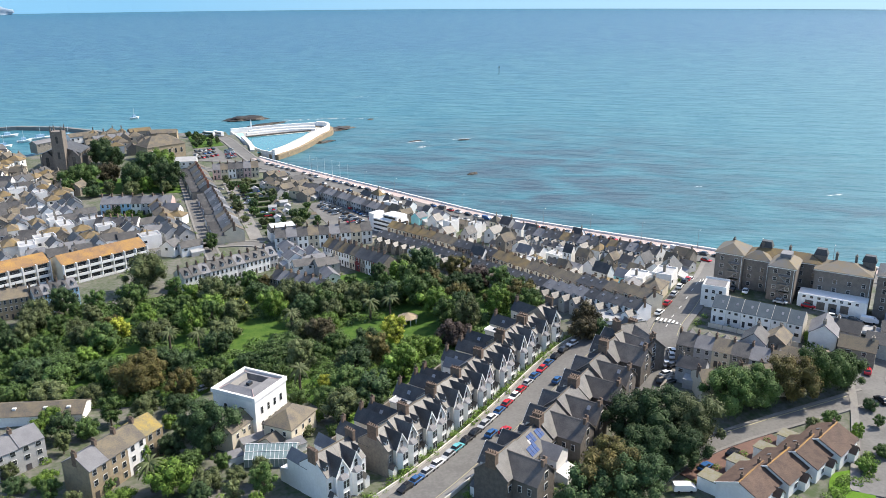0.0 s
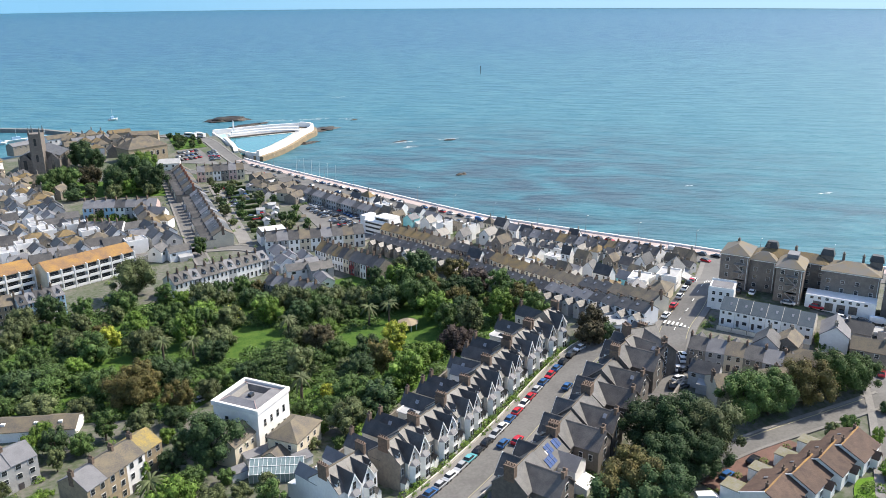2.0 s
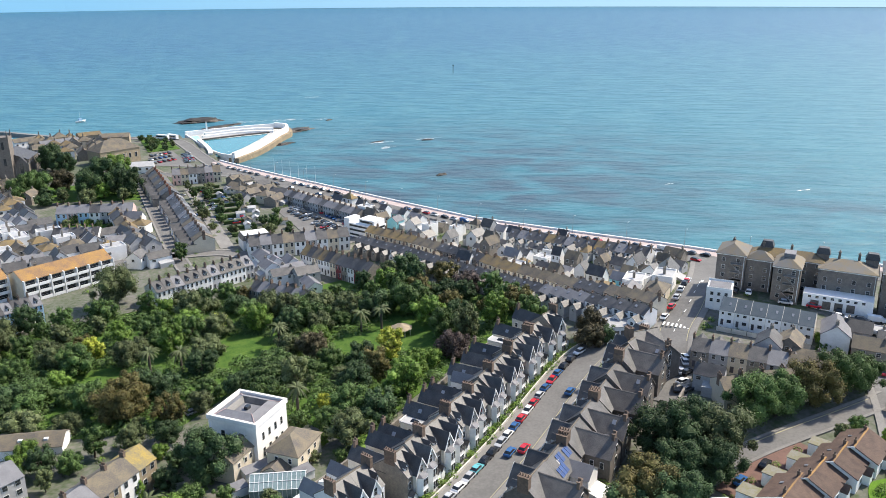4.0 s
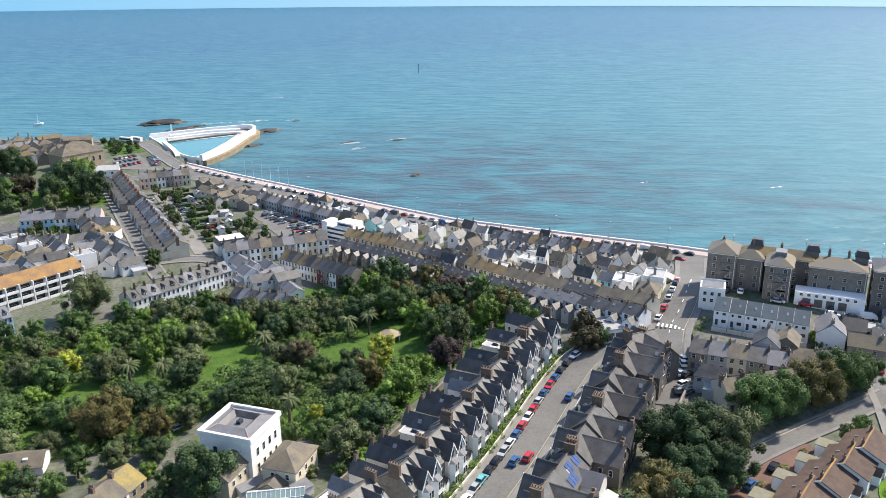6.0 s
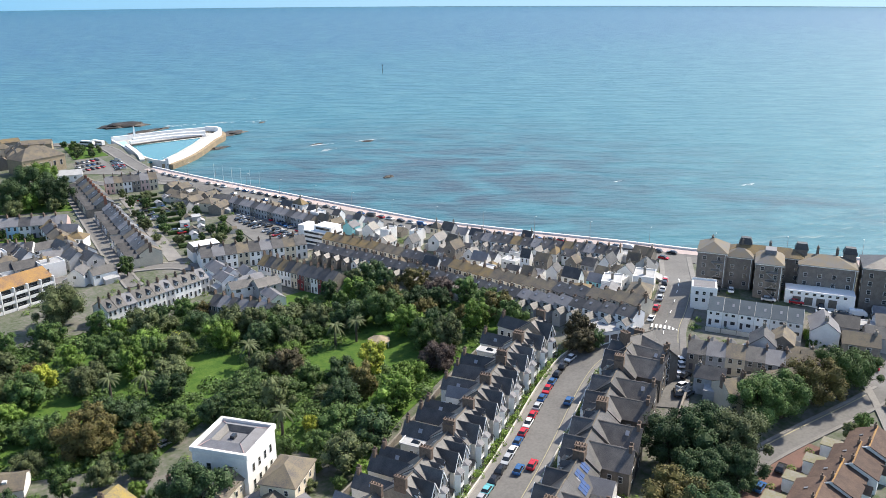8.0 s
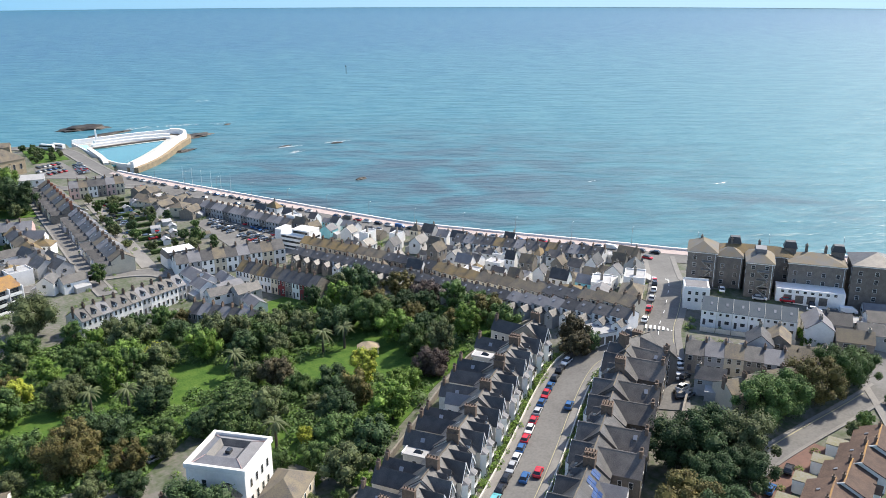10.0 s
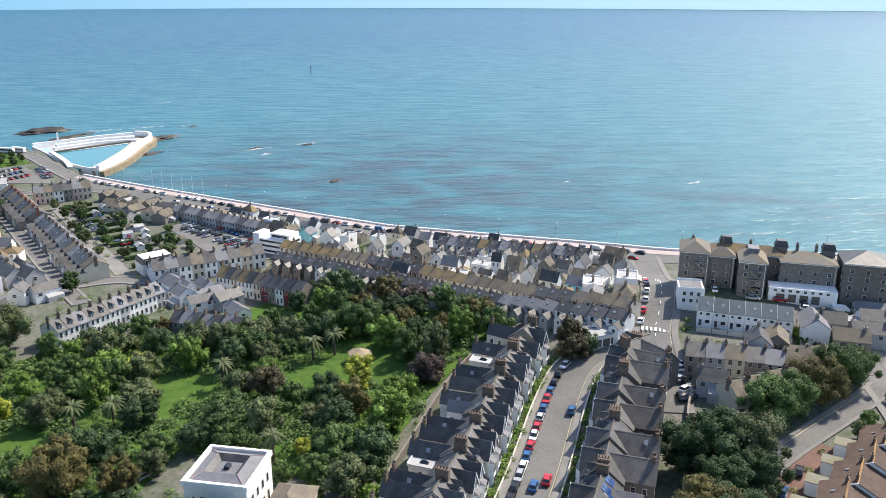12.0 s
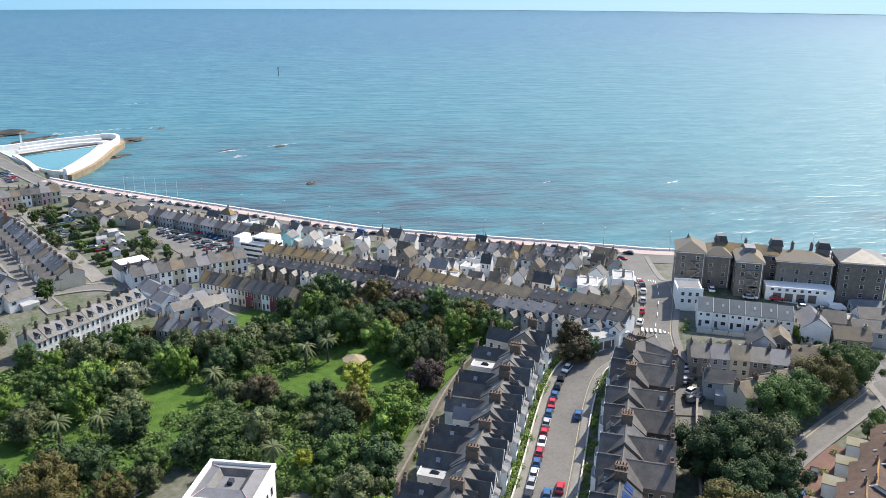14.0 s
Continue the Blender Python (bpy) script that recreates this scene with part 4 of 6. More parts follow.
# ---- hotel on the seafront ----
HOTEL_STONE = material("weathered brown granite", (0.215, 0.185, 0.16), (0.135, 0.115, 0.10), 0.9, 0.85, 0.4, fine=5)
HOTEL_ROOF = material("pale lichened slate", (0.150, 0.148, 0.146), (0.185, 0.148, 0.090), 0.3, 0.8, 0.4, fine=3)


def hotel():
    ax, ay, bx, by = 165.5, 198.1, 193.0, 163.0
    h = thing("hotel", "large dark granite seafront hotel with ochre lichened roofs", "hotel", m=place(ax, ay, math.degrees(math.atan2(by - ay, bx - ax)), 1, 0.87, 0.76, 0.2))
    L = math.hypot(bx - ax, by - ay)
    k = L / 50

    def wing(name, x0, x1, y0, y1, e, r, hip=True, cover=HOTEL_ROOF):
        x0, x1 = x0 * k, x1 * k
        w = part(name, box(x0, x1, y0, y1, -3, e), HOTEL_STONE, h)
        ax_ = "x" if x1 - x0 > y1 - y0 else "y"
        if hip and ax_ == "x":
            part("roof", hip_roof(x0, x1, y0, y1, e, r, 0.4), cover, w)
        elif hip:
            bm = hip_roof(y0, y1, -x1, -x0, e, r, 0.4)
            bmesh.ops.rotate(bm, verts=bm.verts, matrix=Matrix.Rotation(radians(90), 3, "Z"))
            part("roof", bm, cover, w)
        cornice = part("cornice", box(x0 - 0.3, x1 + 0.3, y0 - 0.3, y0 + 0.05, e - 0.5, e - 0.05), WHITE, w)
        n = max(2, int((x1 - x0) / 3.4))
        for i in range(n):
            for z in (1.2, 4.6, 8.0, 11.2):
                if z + 2 < e:
                    window(w, x0 + (x1 - x0) * (i + 0.5) / n, y0, z, 1.1, 1.7)
        for yy in (y0 + 2.5, y1 - 2.5):
            for z in (4.6, 8.0, 11.2):
                window(w, x0, yy, z, 1.1, 1.7, "-x")
        part("downpipe", box(x1 - 0.5, x1 - 0.35, y0 - 0.14, y0 - 0.003, 0, e - 0.5), PAINT, w)
        return w

    wing("pavilion", 0, 9.5, 0, 13, 14.5, 17.8)
    wing("main_range", 9.5, 34, 6, 14, 13.5, 16.2, True, LICHEN)
    wing("link", 9.4, 18, 2, 8, 13.0, 16.0)
    lw = wing("lift_wing", 19, 27.5, -5, 8, 14.0, 17.2)
    part("lantern", box(21.5 * k, 25 * k, -1, 4, 16.5, 18.2), SLATE_PALE, lw)
    wing("east_block", 32.5, 50, 2, 14, 13.0, 15.8)
    wing("end_block", 51.5, 66, 0, 14, 15.0, 18.5, True, SLATE)
    for x in (15, 33, 48):
        t = part("turret", box(x * k - 1.7, x * k + 1.7, 9.5, 12.9, 12, 16.2), HOTEL_STONE, h)
        part("mansard", hull([(x * k + a * 2.0, 11.2 + b * 2.0, 16.2) for a in (-1, 1) for b in (-1, 1)] + [(x * k + a * 1.4, 11.2 + b * 1.2, 18.6) for a in (-1, 1) for b in (-1, 1)]), SLATE, t)
    low = part("garage_range", box(29 * k, 50 * k, -4.5, 1.9, -3, 4.6), WHITE, h)
    for i in range(4):
        part("garage_door", box((31.5 + 3.6 * i) * k, (34 + 3.6 * i) * k, -4.6, -4.5, -1, 2.2), STONE_DARK, low)
    for i in range(8):
        window(low, (31 + 2.3 * i) * k, -4.5, 3.0, 1.0, 1.1)
    for xx, yy in ((6.6 * k, -0.05), (24.2 * k, -5.05)):
        fe = part("fire_escape", box(xx - 1.7, xx + 1.7, yy - 1.3, yy, 3.9, 4.02), METAL, h)
        for q in range(3):
            z = 4.0 + 3.4 * q
            part("landing", box(xx - 1.7, xx + 1.7, yy - 1.3, yy, z - 0.1, z + 0.02), METAL, fe)
            part("railing", box(xx - 1.7, xx + 1.7, yy - 1.32, yy - 1.26, z + 0.9, z + 1.0), METAL, fe)
            a, b = (xx - 1.5, xx + 1.5) if q % 2 else (xx + 1.5, xx - 1.5)
            part("flight", slab([(a, yy - 1.2, z - 3.3), (a, yy - 0.6, z - 3.3), (b, yy - 0.6, z), (b, yy - 1.2, z)], 0.16), METAL, fe)
    for x in (4, 14, 23, 38, 44):
        chimney(h, x * k, 10, 14, 17.8, STONE_DARK, 4)
    OCC.extend((ax + (bx - ax) * i / 8, ay + (by - ay) * i / 8, 15) for i in range(11))


FINE[0] = False
hotel()
FINE[0] = True


# ---- white villa, cottage, glasshouse ----
def villa():
    cx, cy, dx, dy, ex, ey = 17.5, 182.2, 26.7, 191.2, 19.3, 199.9
    ln, wd = math.hypot(dx - cx, dy - cy), math.hypot(dx - ex, dy - ey) * 1.15
    h = thing("villa", "square white stucco villa with a slate roof behind parapets", "house", m=place(cx, cy, math.degrees(math.atan2(dy - cy, dx - cx))))
    part("wall", box(0, ln, 0, wd, -3, 10), WHITE, h)
    for a in ((-0.3, ln + 0.3, -0.3, 0.4), (-0.3, ln + 0.3, wd - 0.4, wd + 0.3), (-0.3, 0.4, 0.41, wd - 0.41), (ln - 0.4, ln + 0.3, 0.41, wd - 0.41)):
        part("parapet", box(*a, 10, 11.1), WHITE, h)
    o, r_, w_ = 0.42, 3.0, 4.2
    outer = [(o, o), (ln - o, o), (ln - o, wd - o), (o, wd - o)]
    ridge = [(r_, r_), (ln - r_, r_), (ln - r_, wd - r_), (r_, wd - r_)]
    well = [(w_, w_), (ln - w_, w_), (ln - w_, wd - w_), (w_, wd - w_)]
    for q in range(4):
        p = (q + 1) % 4
        part("roof", slab([(*outer[q], 10.3), (*outer[p], 10.3), (*ridge[p], 11.5), (*ridge[q], 11.5)], 0.2), SLATE_PALE, h)
        part("inner_slope", slab([(*ridge[q], 11.5), (*ridge[p], 11.5), (*well[p], 10.5), (*well[q], 10.5)], 0.2), SLATE, h)
        part("hip_tiles", slab([(outer[q][0], outer[q][1] - 0.1, 10.42), (outer[q][0], outer[q][1] + 0.1, 10.42), (ridge[q][0], ridge[q][1] + 0.1, 11.62), (ridge[q][0], ridge[q][1] - 0.1, 11.62)], 0.12), PINK, h)
    part("well_floor", box(w_ - 0.1, ln - w_ + 0.1, w_ - 0.1, wd - w_ + 0.1, 10.05, 10.4), SLATE_PALE, h)
    part("lantern", box(ln / 2 - 0.7, ln / 2 + 0.7, wd / 2 - 0.5, wd / 2 + 0.5, 10.401, 11.2), GLASS, h)
    for x in (0.2, 0.4, 0.6, 0.8):
        window(h, ln * x, 0, 5.6, 1.0, 2.0), window(h, ln * x, 0, 1.2, 1.0, 2.4)
    for y in (0.3, 0.7):
        window(h, 0, wd * y, 5.8, 1.1, 1.9, "-x")
    w = part("service_wing", gable_wall(-8, 0, 1, 8, -3, 5.4, 7.6), CREAM, h)
    part("wing_roof", gable_roof(-8.2, 0, 1, 8, 5.4, 7.8), SLATE_BROWN, w)
    for x in (-6, -3.5, -1.5):
        window(w, x, 1, 3.0, 0.9, 1.3)
    chimney(h, -7.4, 4.5, 6, 9.6, STONE, 3)
    yaw = math.degrees(math.atan2(dy - cy, dx - cx))
    c = thing("cottage", "cream rendered cottage with a brown hipped roof", "house", m=place(25.6, 180.3, yaw + 2))
    part("wall", box(-5.5, 5.5, -4, 4, -3, 5.2), CREAM, c)
    part("roof", hip_roof(-5.5, 5.5, -4, 4, 5.2, 8.0, 0.4), SLATE_BROWN, c)
    for x in (-3.5, -0.5, 2.5):
        window(c, x, -4, 3.0, 0.9, 1.3), window(c, x, -4, 0.6, 0.9, 1.4)
    for y in (-2, 1.5):
        window(c, -5.5, y, 3.0, 0.9, 1.3, "-x"), window(c, 5.5, y, 3.0, 0.9, 1.3, "+x")
    part("lean_to", gable_wall(-9.5, -5.5, -2, 3, -3, 2.6, 4.0), CREAM, c)
    part("lean_to_roof", gable_roof(-9.7, -5.5, -2, 3, 2.6, 4.15), SLATE_BROWN, c)
    g = thing("greenhouse", "large glass greenhouse with white glazing bars", "greenhouse", m=place(19.4, 170.4, yaw - 62))
    part("glass", gable_wall(-6, 6, -3.4, 3.4, 0, 2.2, 4.2), GLASSY, g)
    for i in range(13):
        b = slab([(-6 + i, -3.45, 2.25), (-5.9 + i, -3.45, 2.25), (-5.9 + i, 0, 4.3), (-6 + i, 0, 4.3)], 0.06)
        slab([(-6 + i, 3.45, 2.25), (-5.9 + i, 3.45, 2.25), (-5.9 + i, 0, 4.3), (-6 + i, 0, 4.3)], 0.06, b)
        box(-6 + i, -5.9 + i, -3.47, -3.4, 0, 2.25, b)
        part("glazing_bar", b, PAINT, g)
    for y, z in ((-3.45, 2.2), (-1.7, 3.26), (0, 4.28), (1.7, 3.26), (3.45, 2.2)):
        part("purlin", box(-6, 6.1, y - 0.05, y + 0.05, z, z + 0.07), PAINT, g)
    for (x, y), l, w in (((16.6, 178.8), 7, 2.4), ((23.0, 177.5), 5, 3), ((25.5, 172.2), 4, 3), ((10.9, 172.8), 4, 2.5)):
        sh = thing("shed", "small garden shed with a grey felt roof", "shed", m=place(x, y, yaw - 28))
        part("wall", box(-l / 2, l / 2, -w / 2, w / 2, -1, 2.0), WHITE, sh)
        part("roof", slab([(-l / 2 - 0.2, -w / 2 - 0.2, 2.1), (l / 2 + 0.2, -w / 2 - 0.2, 2.1), (l / 2 + 0.2, w / 2 + 0.2, 2.5), (-l / 2 - 0.2, w / 2 + 0.2, 2.5)], 0.12), SLATE_PALE, sh)


OLD_LANE = road("road", [(18.0, 530.8), (19.2, 430.4), (20.1, 365.9), (21.7, 340.6)], 5, "narrow asphalt lane in the old town", walks=1.0)
BACK_ROAD = road("road", [(-17.1, 362.4), (19.6, 362.9), (40.2, 359.5), (47.4, 348.8), (94.4, 351.7), (105.5, 352.9)], 6, "asphalt back street between the terraces", walks=1.2)
FRONT_ROAD = road("road", [(14.1, 554.9), (43.9, 516.0), (66.0, 514.8), (75.0, 503.1)], 6, "asphalt street by the pool terrace", walks=1.2)
GLASSY = material("greenhouse glass", (0.25, 0.32, 0.32), (0.18, 0.25, 0.25), 0.6, 0.1, spec=0.7)
villa()


# ---- apartment buildings with white balconies ----
def flats(ax, ay, bx, by, floors=4, depth=12):
    L = math.hypot(bx - ax, by - ay)
    h = thing("apartment_building", "long white apartment block with balconies and an ochre roof", "apartment block", m=place(ax, ay, math.degrees(math.atan2(by - ay, bx - ax))))
    e = 2.8 * floors
    part("wall", gable_wall(0, L, 0, depth, -3, e, e + 2.4), CREAM, h)
    part("roof", gable_roof(-0.3, L + 0.3, 0, depth, e, e + 2.5, 0.5), ORANGE, h)
    n = int(L / 4.5)
    for f in range(floors):
        for i in range(n):
            x = L * (i + 0.5) / n
            b = part("balcony", box(x - L / n * 0.42, x + L / n * 0.42, -1.4, 0, 2.8 * f - 0.1, 2.8 * f + 0.08), WHITE, h)
            part("balustrade", box(x - L / n * 0.42, x + L / n * 0.42, -1.45, -1.35, 2.8 * f + 0.081, 2.8 * f + 1.1), WHITE, b)
            window(h, x, 0, 2.8 * f + 0.2, L / n * 0.72, 2.1)
    for i in range(n + 1):
        part("fin", box(L * i / n - 0.2, L * i / n + 0.2, -1.5, 0, -2, e), WHITE, h)
    OCC.extend((ax + (bx - ax) * i / 6, ay + (by - ay) * i / 6, 13) for i in range(7))


FINE[0] = False
flats(-36.5, 330.0, -5.6, 344.9, 3)
flats(-70.0, 323.6, -41.9, 336.8, 3)
row(-56.5, 302.8, -46.3, 304.9, 3, 9, 10, ["buff"], "buff houses facing the gardens", back=False, storeys=3)
row(-45.3, 302.7, -31.2, 308.5, 5, 9, 10, ["white", "blue", "white"], "white houses with bays facing the gardens", back=False, dormer=True, storeys=3)

wc = thing("house", "white flat-roofed three-storey house", "house", m=place(158.5, 188.2, math.degrees(math.atan2(CROSS[-1][1] - CROSS[0][1], CROSS[-1][0] - CROSS[0][0])) - 90, 0.8, 0.8, 0.7))
part("wall", box(-4.5, 4.5, -5, 5, -3, 7.8), WHITE, wc), part("roof_terrace", box(-3.8, 3.8, -4.3, 4.3, 7.81, 8.0), SLATE_PALE, wc)
for yy in (-5.0, 4.9):
    part("parapet", box(-4.5, 4.5, yy, yy + 0.12, 7.81, 8.7), WHITE, wc)
for x in (-2.5, 0, 2.5):
    window(wc, x, -5, 5.2, 1.2, 1.6), window(wc, x, -5, 2.2, 1.2, 1.6)
OCC.append((wc.matrix_basis.translation.x, wc.matrix_basis.translation.y, 7))
zx, zy, za = walk_line(CROSS, along(CROSS, 139.5, 185.6))
zb = thing("zebra_crossing", "white zebra crossing stripes on the asphalt", "road marking", m=place(zx, zy, za, 0.8, 0.85, 1, up=0.125))
for i in range(7):
    part("stripe", box(-1.6, 1.6, -4.6 + i * 1.4, -3.9 + i * 1.4, 0, 0.01), PAINT, zb)

# low long building and grey house
lb = thing("outbuilding", "long low building with a brown asbestos roof", "outbuilding", m=place(-36.9, 219.8, math.degrees(math.atan2(-0.42, 0.9)) + 10))
part("wall", gable_wall(-17, 14, -4, 4, -2, 3, 4.6), WHITE, lb)
part("roof", gable_roof(-17.2, 14.2, -4, 4, 3, 4.75, 0.4), SLATE_BROWN, lb)
for x in (-12, -4, 4, 10):
    part("roof_vent", box(x - 0.5, x + 0.5, -2.4, -1.6, 3.6, 4.2), WHITE, lb)
row(-43.9, 190.6, -33.6, 196.9, 2, 9, 9, ["grey"], "grey gabled houses", back=False, storeys=3)
row(2.8, 192.2, 17.1, 193.2, 2, 6, 5, ["cream"], "low service cottages beside the villa", back=False, storeys=1)


# ---- modern white seafront building ----
mx = thing("apartment_building", "white modernist building with flat roofs and ribbon windows", "apartment block", m=place(104.1, 354.5, math.degrees(math.atan2(COAST[4][1] - COAST[3][1], COAST[4][0] - COAST[3][0])) + 180, 0.85, 0.9, 0.72))
part("wall", box(-9, 9, -5, 5, -3, 9), WHITE, mx), part("upper_storey", box(-3, 8, -3, 5, 9.01, 12), WHITE, mx), part("stair_tower", box(-13, -9, -4, 4, -3, 11), WHITE, mx)
for z in (1.2, 4.2, 7.0):
    part("ribbon_window", box(-8, 8, -5.06, -5, z, z + 1.2), GLASS, mx)
    part("ribbon_window", box(9, 9.06, -4, 4, z, z + 1.2), GLASS, mx)
part("ribbon_window", box(-2, 7, -3.06, -3, 9.8, 11.2), GLASS, mx)
OCC.append((mx.matrix_basis.translation.x, mx.matrix_basis.translation.y, 16))


# ---- church ----
ch = thing("church", "granite parish church with a tall pinnacled tower", "church", m=place(-53.1, 564.4, -12, 0.72, 0.8, 0.92))
tw = part("tower", box(-5, 5, -5, 5, -2, 27), HOTEL_STONE, ch)
for a in (-1, 1):
    for b in (-1, 1):
        part("pinnacle", hull([(a * 4.4 + i * 0.7, b * 4.4 + j * 0.7, 27) for i in (-1, 1) for j in (-1, 1)] + [(a * 4.4, b * 4.4, 32)]), STONE_DARK, tw)
for z in (8, 19):
    window(tw, 0, -5, z, 2.2, 5, frame_mat=STONE)
part("nave", gable_wall(-17, 16, 2, 30, -2, 11, 16, "y"), STONE_DARK, ch), part("nave_roof", gable_roof(-17, 16, 2, 30, 11, 16.2, 0.3, 0.2, "y"), SLATE, ch)
for x in (-11.5, 11.0):
    aisle = part("aisle", gable_wall(x - 5.2, x + 5.2, -1.5, 6, -2, 8.5, 13.0, "y"), HOTEL_STONE, ch)
    part("aisle_roof", gable_roof(x - 5.2, x + 5.2, -1.4, 12, 8.5, 13.2, 0.3, 0.2, "y"), SLATE, aisle)
    window(aisle, x, -1.5, 2.5, 3.0, 6.5, frame_mat=STONE)
    for q in (-5.2, 5.2):
        part("buttress", hull([(x + q + a, b, -2) for a in (-0.6, 0.6) for b in (-2.6, -1.4)] + [(x + q + a, b, 9.0) for a in (-0.5, 0.5) for b in (-2.0, -1.4)] + [(x + q, -1.8, 12.5)]), HOTEL_STONE, aisle)
OCC.append((ch.matrix_basis.translation.x, ch.matrix_basis.translation.y + 10, 26))


# ---- bathing pool ----
def wall_ring(points, zs, z0, th, mat, name, parent):
    """A wall that follows the points, its top falling from the first of zs to the second."""
    pts = smooth_line(points, 2)
    bm, rows_ = bmesh.new(), []
    for i, p in enumerate(pts):
        d = Vector(pts[min(i + 1, len(pts) - 1)]) - Vector(pts[max(i - 1, 0)])
        s = Vector((-d.y, d.x)).normalized() * th / 2
        z = zs[0] + (zs[1] - zs[0]) * i / (len(pts) - 1)
        rows_.append([bm.verts.new(q) for q in ((p[0] + s.x, p[1] + s.y, z0), (p[0] - s.x, p[1] - s.y, z0), (p[0] - s.x, p[1] - s.y, z), (p[0] + s.x, p[1] + s.y, z))])
    for r, q in zip(rows_, rows_[1:]):
        for i in range(4):
            bm.faces.new((r[i], r[(i + 1) % 4], q[(i + 1) % 4], q[i]))
    bm.faces.new(rows_[0]), bm.faces.new(rows_[-1][::-1])
    return part(name, bm, mat, parent)


def flat(points, z0, z1):
    bm = bmesh.new()
    low, top = [bm.verts.new((x, y, z0)) for x, y in points], [bm.verts.new((x, y, z1)) for x, y in points]
    bm.faces.new(low[::-1]), bm.faces.new(top)
    for i in range(len(points)):
        j = (i + 1) % len(points)
        bm.faces.new((low[i], low[j], top[j], top[i]))
    return bm


lido = thing("bathing_pool", "white walled triangular seaside bathing pool with turquoise water", "pool", kind="")
EDGE_SEA = [(82.7, 569.7), (100.4, 588.0), (117.8, 616.4), (131.2, 641.5), (141.6, 655.1), (144.6, 672.6), (136.3, 679.2)]
EDGE_FAR = [(136.3, 679.2), (112.3, 679.4), (89.4, 676.3), (64.2, 671.5)]
EDGE_LAND = [(64.2, 671.5), (72.5, 587.4), (82.7, 569.7)]
DECK = material("weathered pool deck", (0.55, 0.54, 0.50), (0.44, 0.43, 0.40), 0.15, 0.85)
FOOTING = material("weed-stained concrete", (0.34, 0.26, 0.16), (0.20, 0.16, 0.11), 0.2, 0.9, 0.4)
part("deck", flat(EDGE_SEA + EDGE_FAR[1:] + EDGE_LAND[1:2], -2, 3.6), DECK, lido)
part("water", flat([(72.4, 646.4), (68.6, 601.2), (69.1, 579.5), (82.5, 584.4), (97.2, 605.2), (114.2, 632.4), (125.2, 653.2)], 3.0, 3.7), POOLWATER, lido)
part("children_pool", flat([(67.0, 667.8), (68.4, 643.7), (72.4, 646.4), (73.3, 666.8)], 3.0, 3.68), AQUA, lido)
wall_ring(EDGE_SEA, (7.2, 8.0), -2, 2.2, WHITE, "sea_wall", lido)
wall_ring(EDGE_SEA, (3.4, 4.2), -2.5, 8.0, FOOTING, "footing", lido)
wall_ring(EDGE_FAR, (7.2, 7.2), -2, 1.6, WHITE, "terrace_wall", lido)
wall_ring([(131.1, 659.2), (108.5, 666.6), (75.2, 658.4)], (5.2, 5.2), 3, 3.0, WHITE, "terrace_step", lido)
wall_ring(EDGE_LAND, (5.4, 5.4), -2, 1.0, WHITE, "entrance_wall", lido)
# raised dark strip, standing in for the shadow below the terrace
wall_ring([(127.0, 657.5), (104.0, 655.0), (73.5, 647.5)], (4.6, 4.6), 3, 2.4, STONE_DARK, "quay_wall", lido)
wall_ring([(133.0, 668.5), (110.0, 672.5), (78.0, 665.0)], (6.2, 6.2), 3, 3.0, PAINT, "upper_tier", lido)
wall_ring([(69.4, 580.0), (71.5, 600.0), (70.0, 640.0)], (6.2, 6.2), 3, 3.2, PALE, "cafe_range", lido)
for i in range(9):
    k = i / 8
    ax, ay, bx, by = 68.4, 682.6, 86.7, 681.2
    part("changing_cabin", box(ax + (bx - ax) * k - 1.6, ax + (bx - ax) * k + 1.6, ay + (by - ay) * k - 5, ay + (by - ay) * k - 2.5, 3.6, 6.2), PAINT, lido)
px, py = 80.4, 668.4
part("obelisk", hull([(px + a, py + b, 3.6) for a in (-0.9, 0.9) for b in (-0.9, 0.9)] + [(px + a, py + b, 14) for a in (-0.4, 0.4) for b in (-0.4, 0.4)]), WHITE, lido)

# ---- church trees, park, gardens ----
def inside(x, y, poly):
    c = False
    for (ax, ay), (bx, by) in zip(poly, poly[1:] + poly[:1]):
        if (ay > y) != (by > y) and x < (bx - ax) * (y - ay) / (by - ay) + ax:
            c = not c
    return c


def lawn(x, y, rx, ry, yaw, mat=GRASS, name="lawn", label="mown green lawn between the trees"):
    bm, ring = bmesh.new(), []
    for i in range(40):
        a = i * math.tau / 40
        k = 1 + 0.18 * noise.noise((math.cos(a) * 1.3 + x, math.sin(a) * 1.3 + y, 0))
        p = Matrix.Rotation(radians(yaw), 2) @ Vector((rx * k * math.cos(a), ry * k * math.sin(a)))
        ring.append((x + p.x, y + p.y))
    lo, hi = [bm.verts.new((px, py, ground_z(px, py) - 0.3)) for px, py in ring], [bm.verts.new((px, py, ground_z(px, py) + 0.06)) for px, py in ring]
    bm.faces.new(hi), bm.faces.new(lo[::-1])
    for i in range(40):
        bm.faces.new((lo[i], lo[i - 1], hi[i - 1], hi[i]))
    tagged(new(name, finish(name, bm, mat)), label, name, kind="structure")
    CLEAR.append((x - 2.2, y - 4.5, (rx + ry) * 0.5 + 3.2))


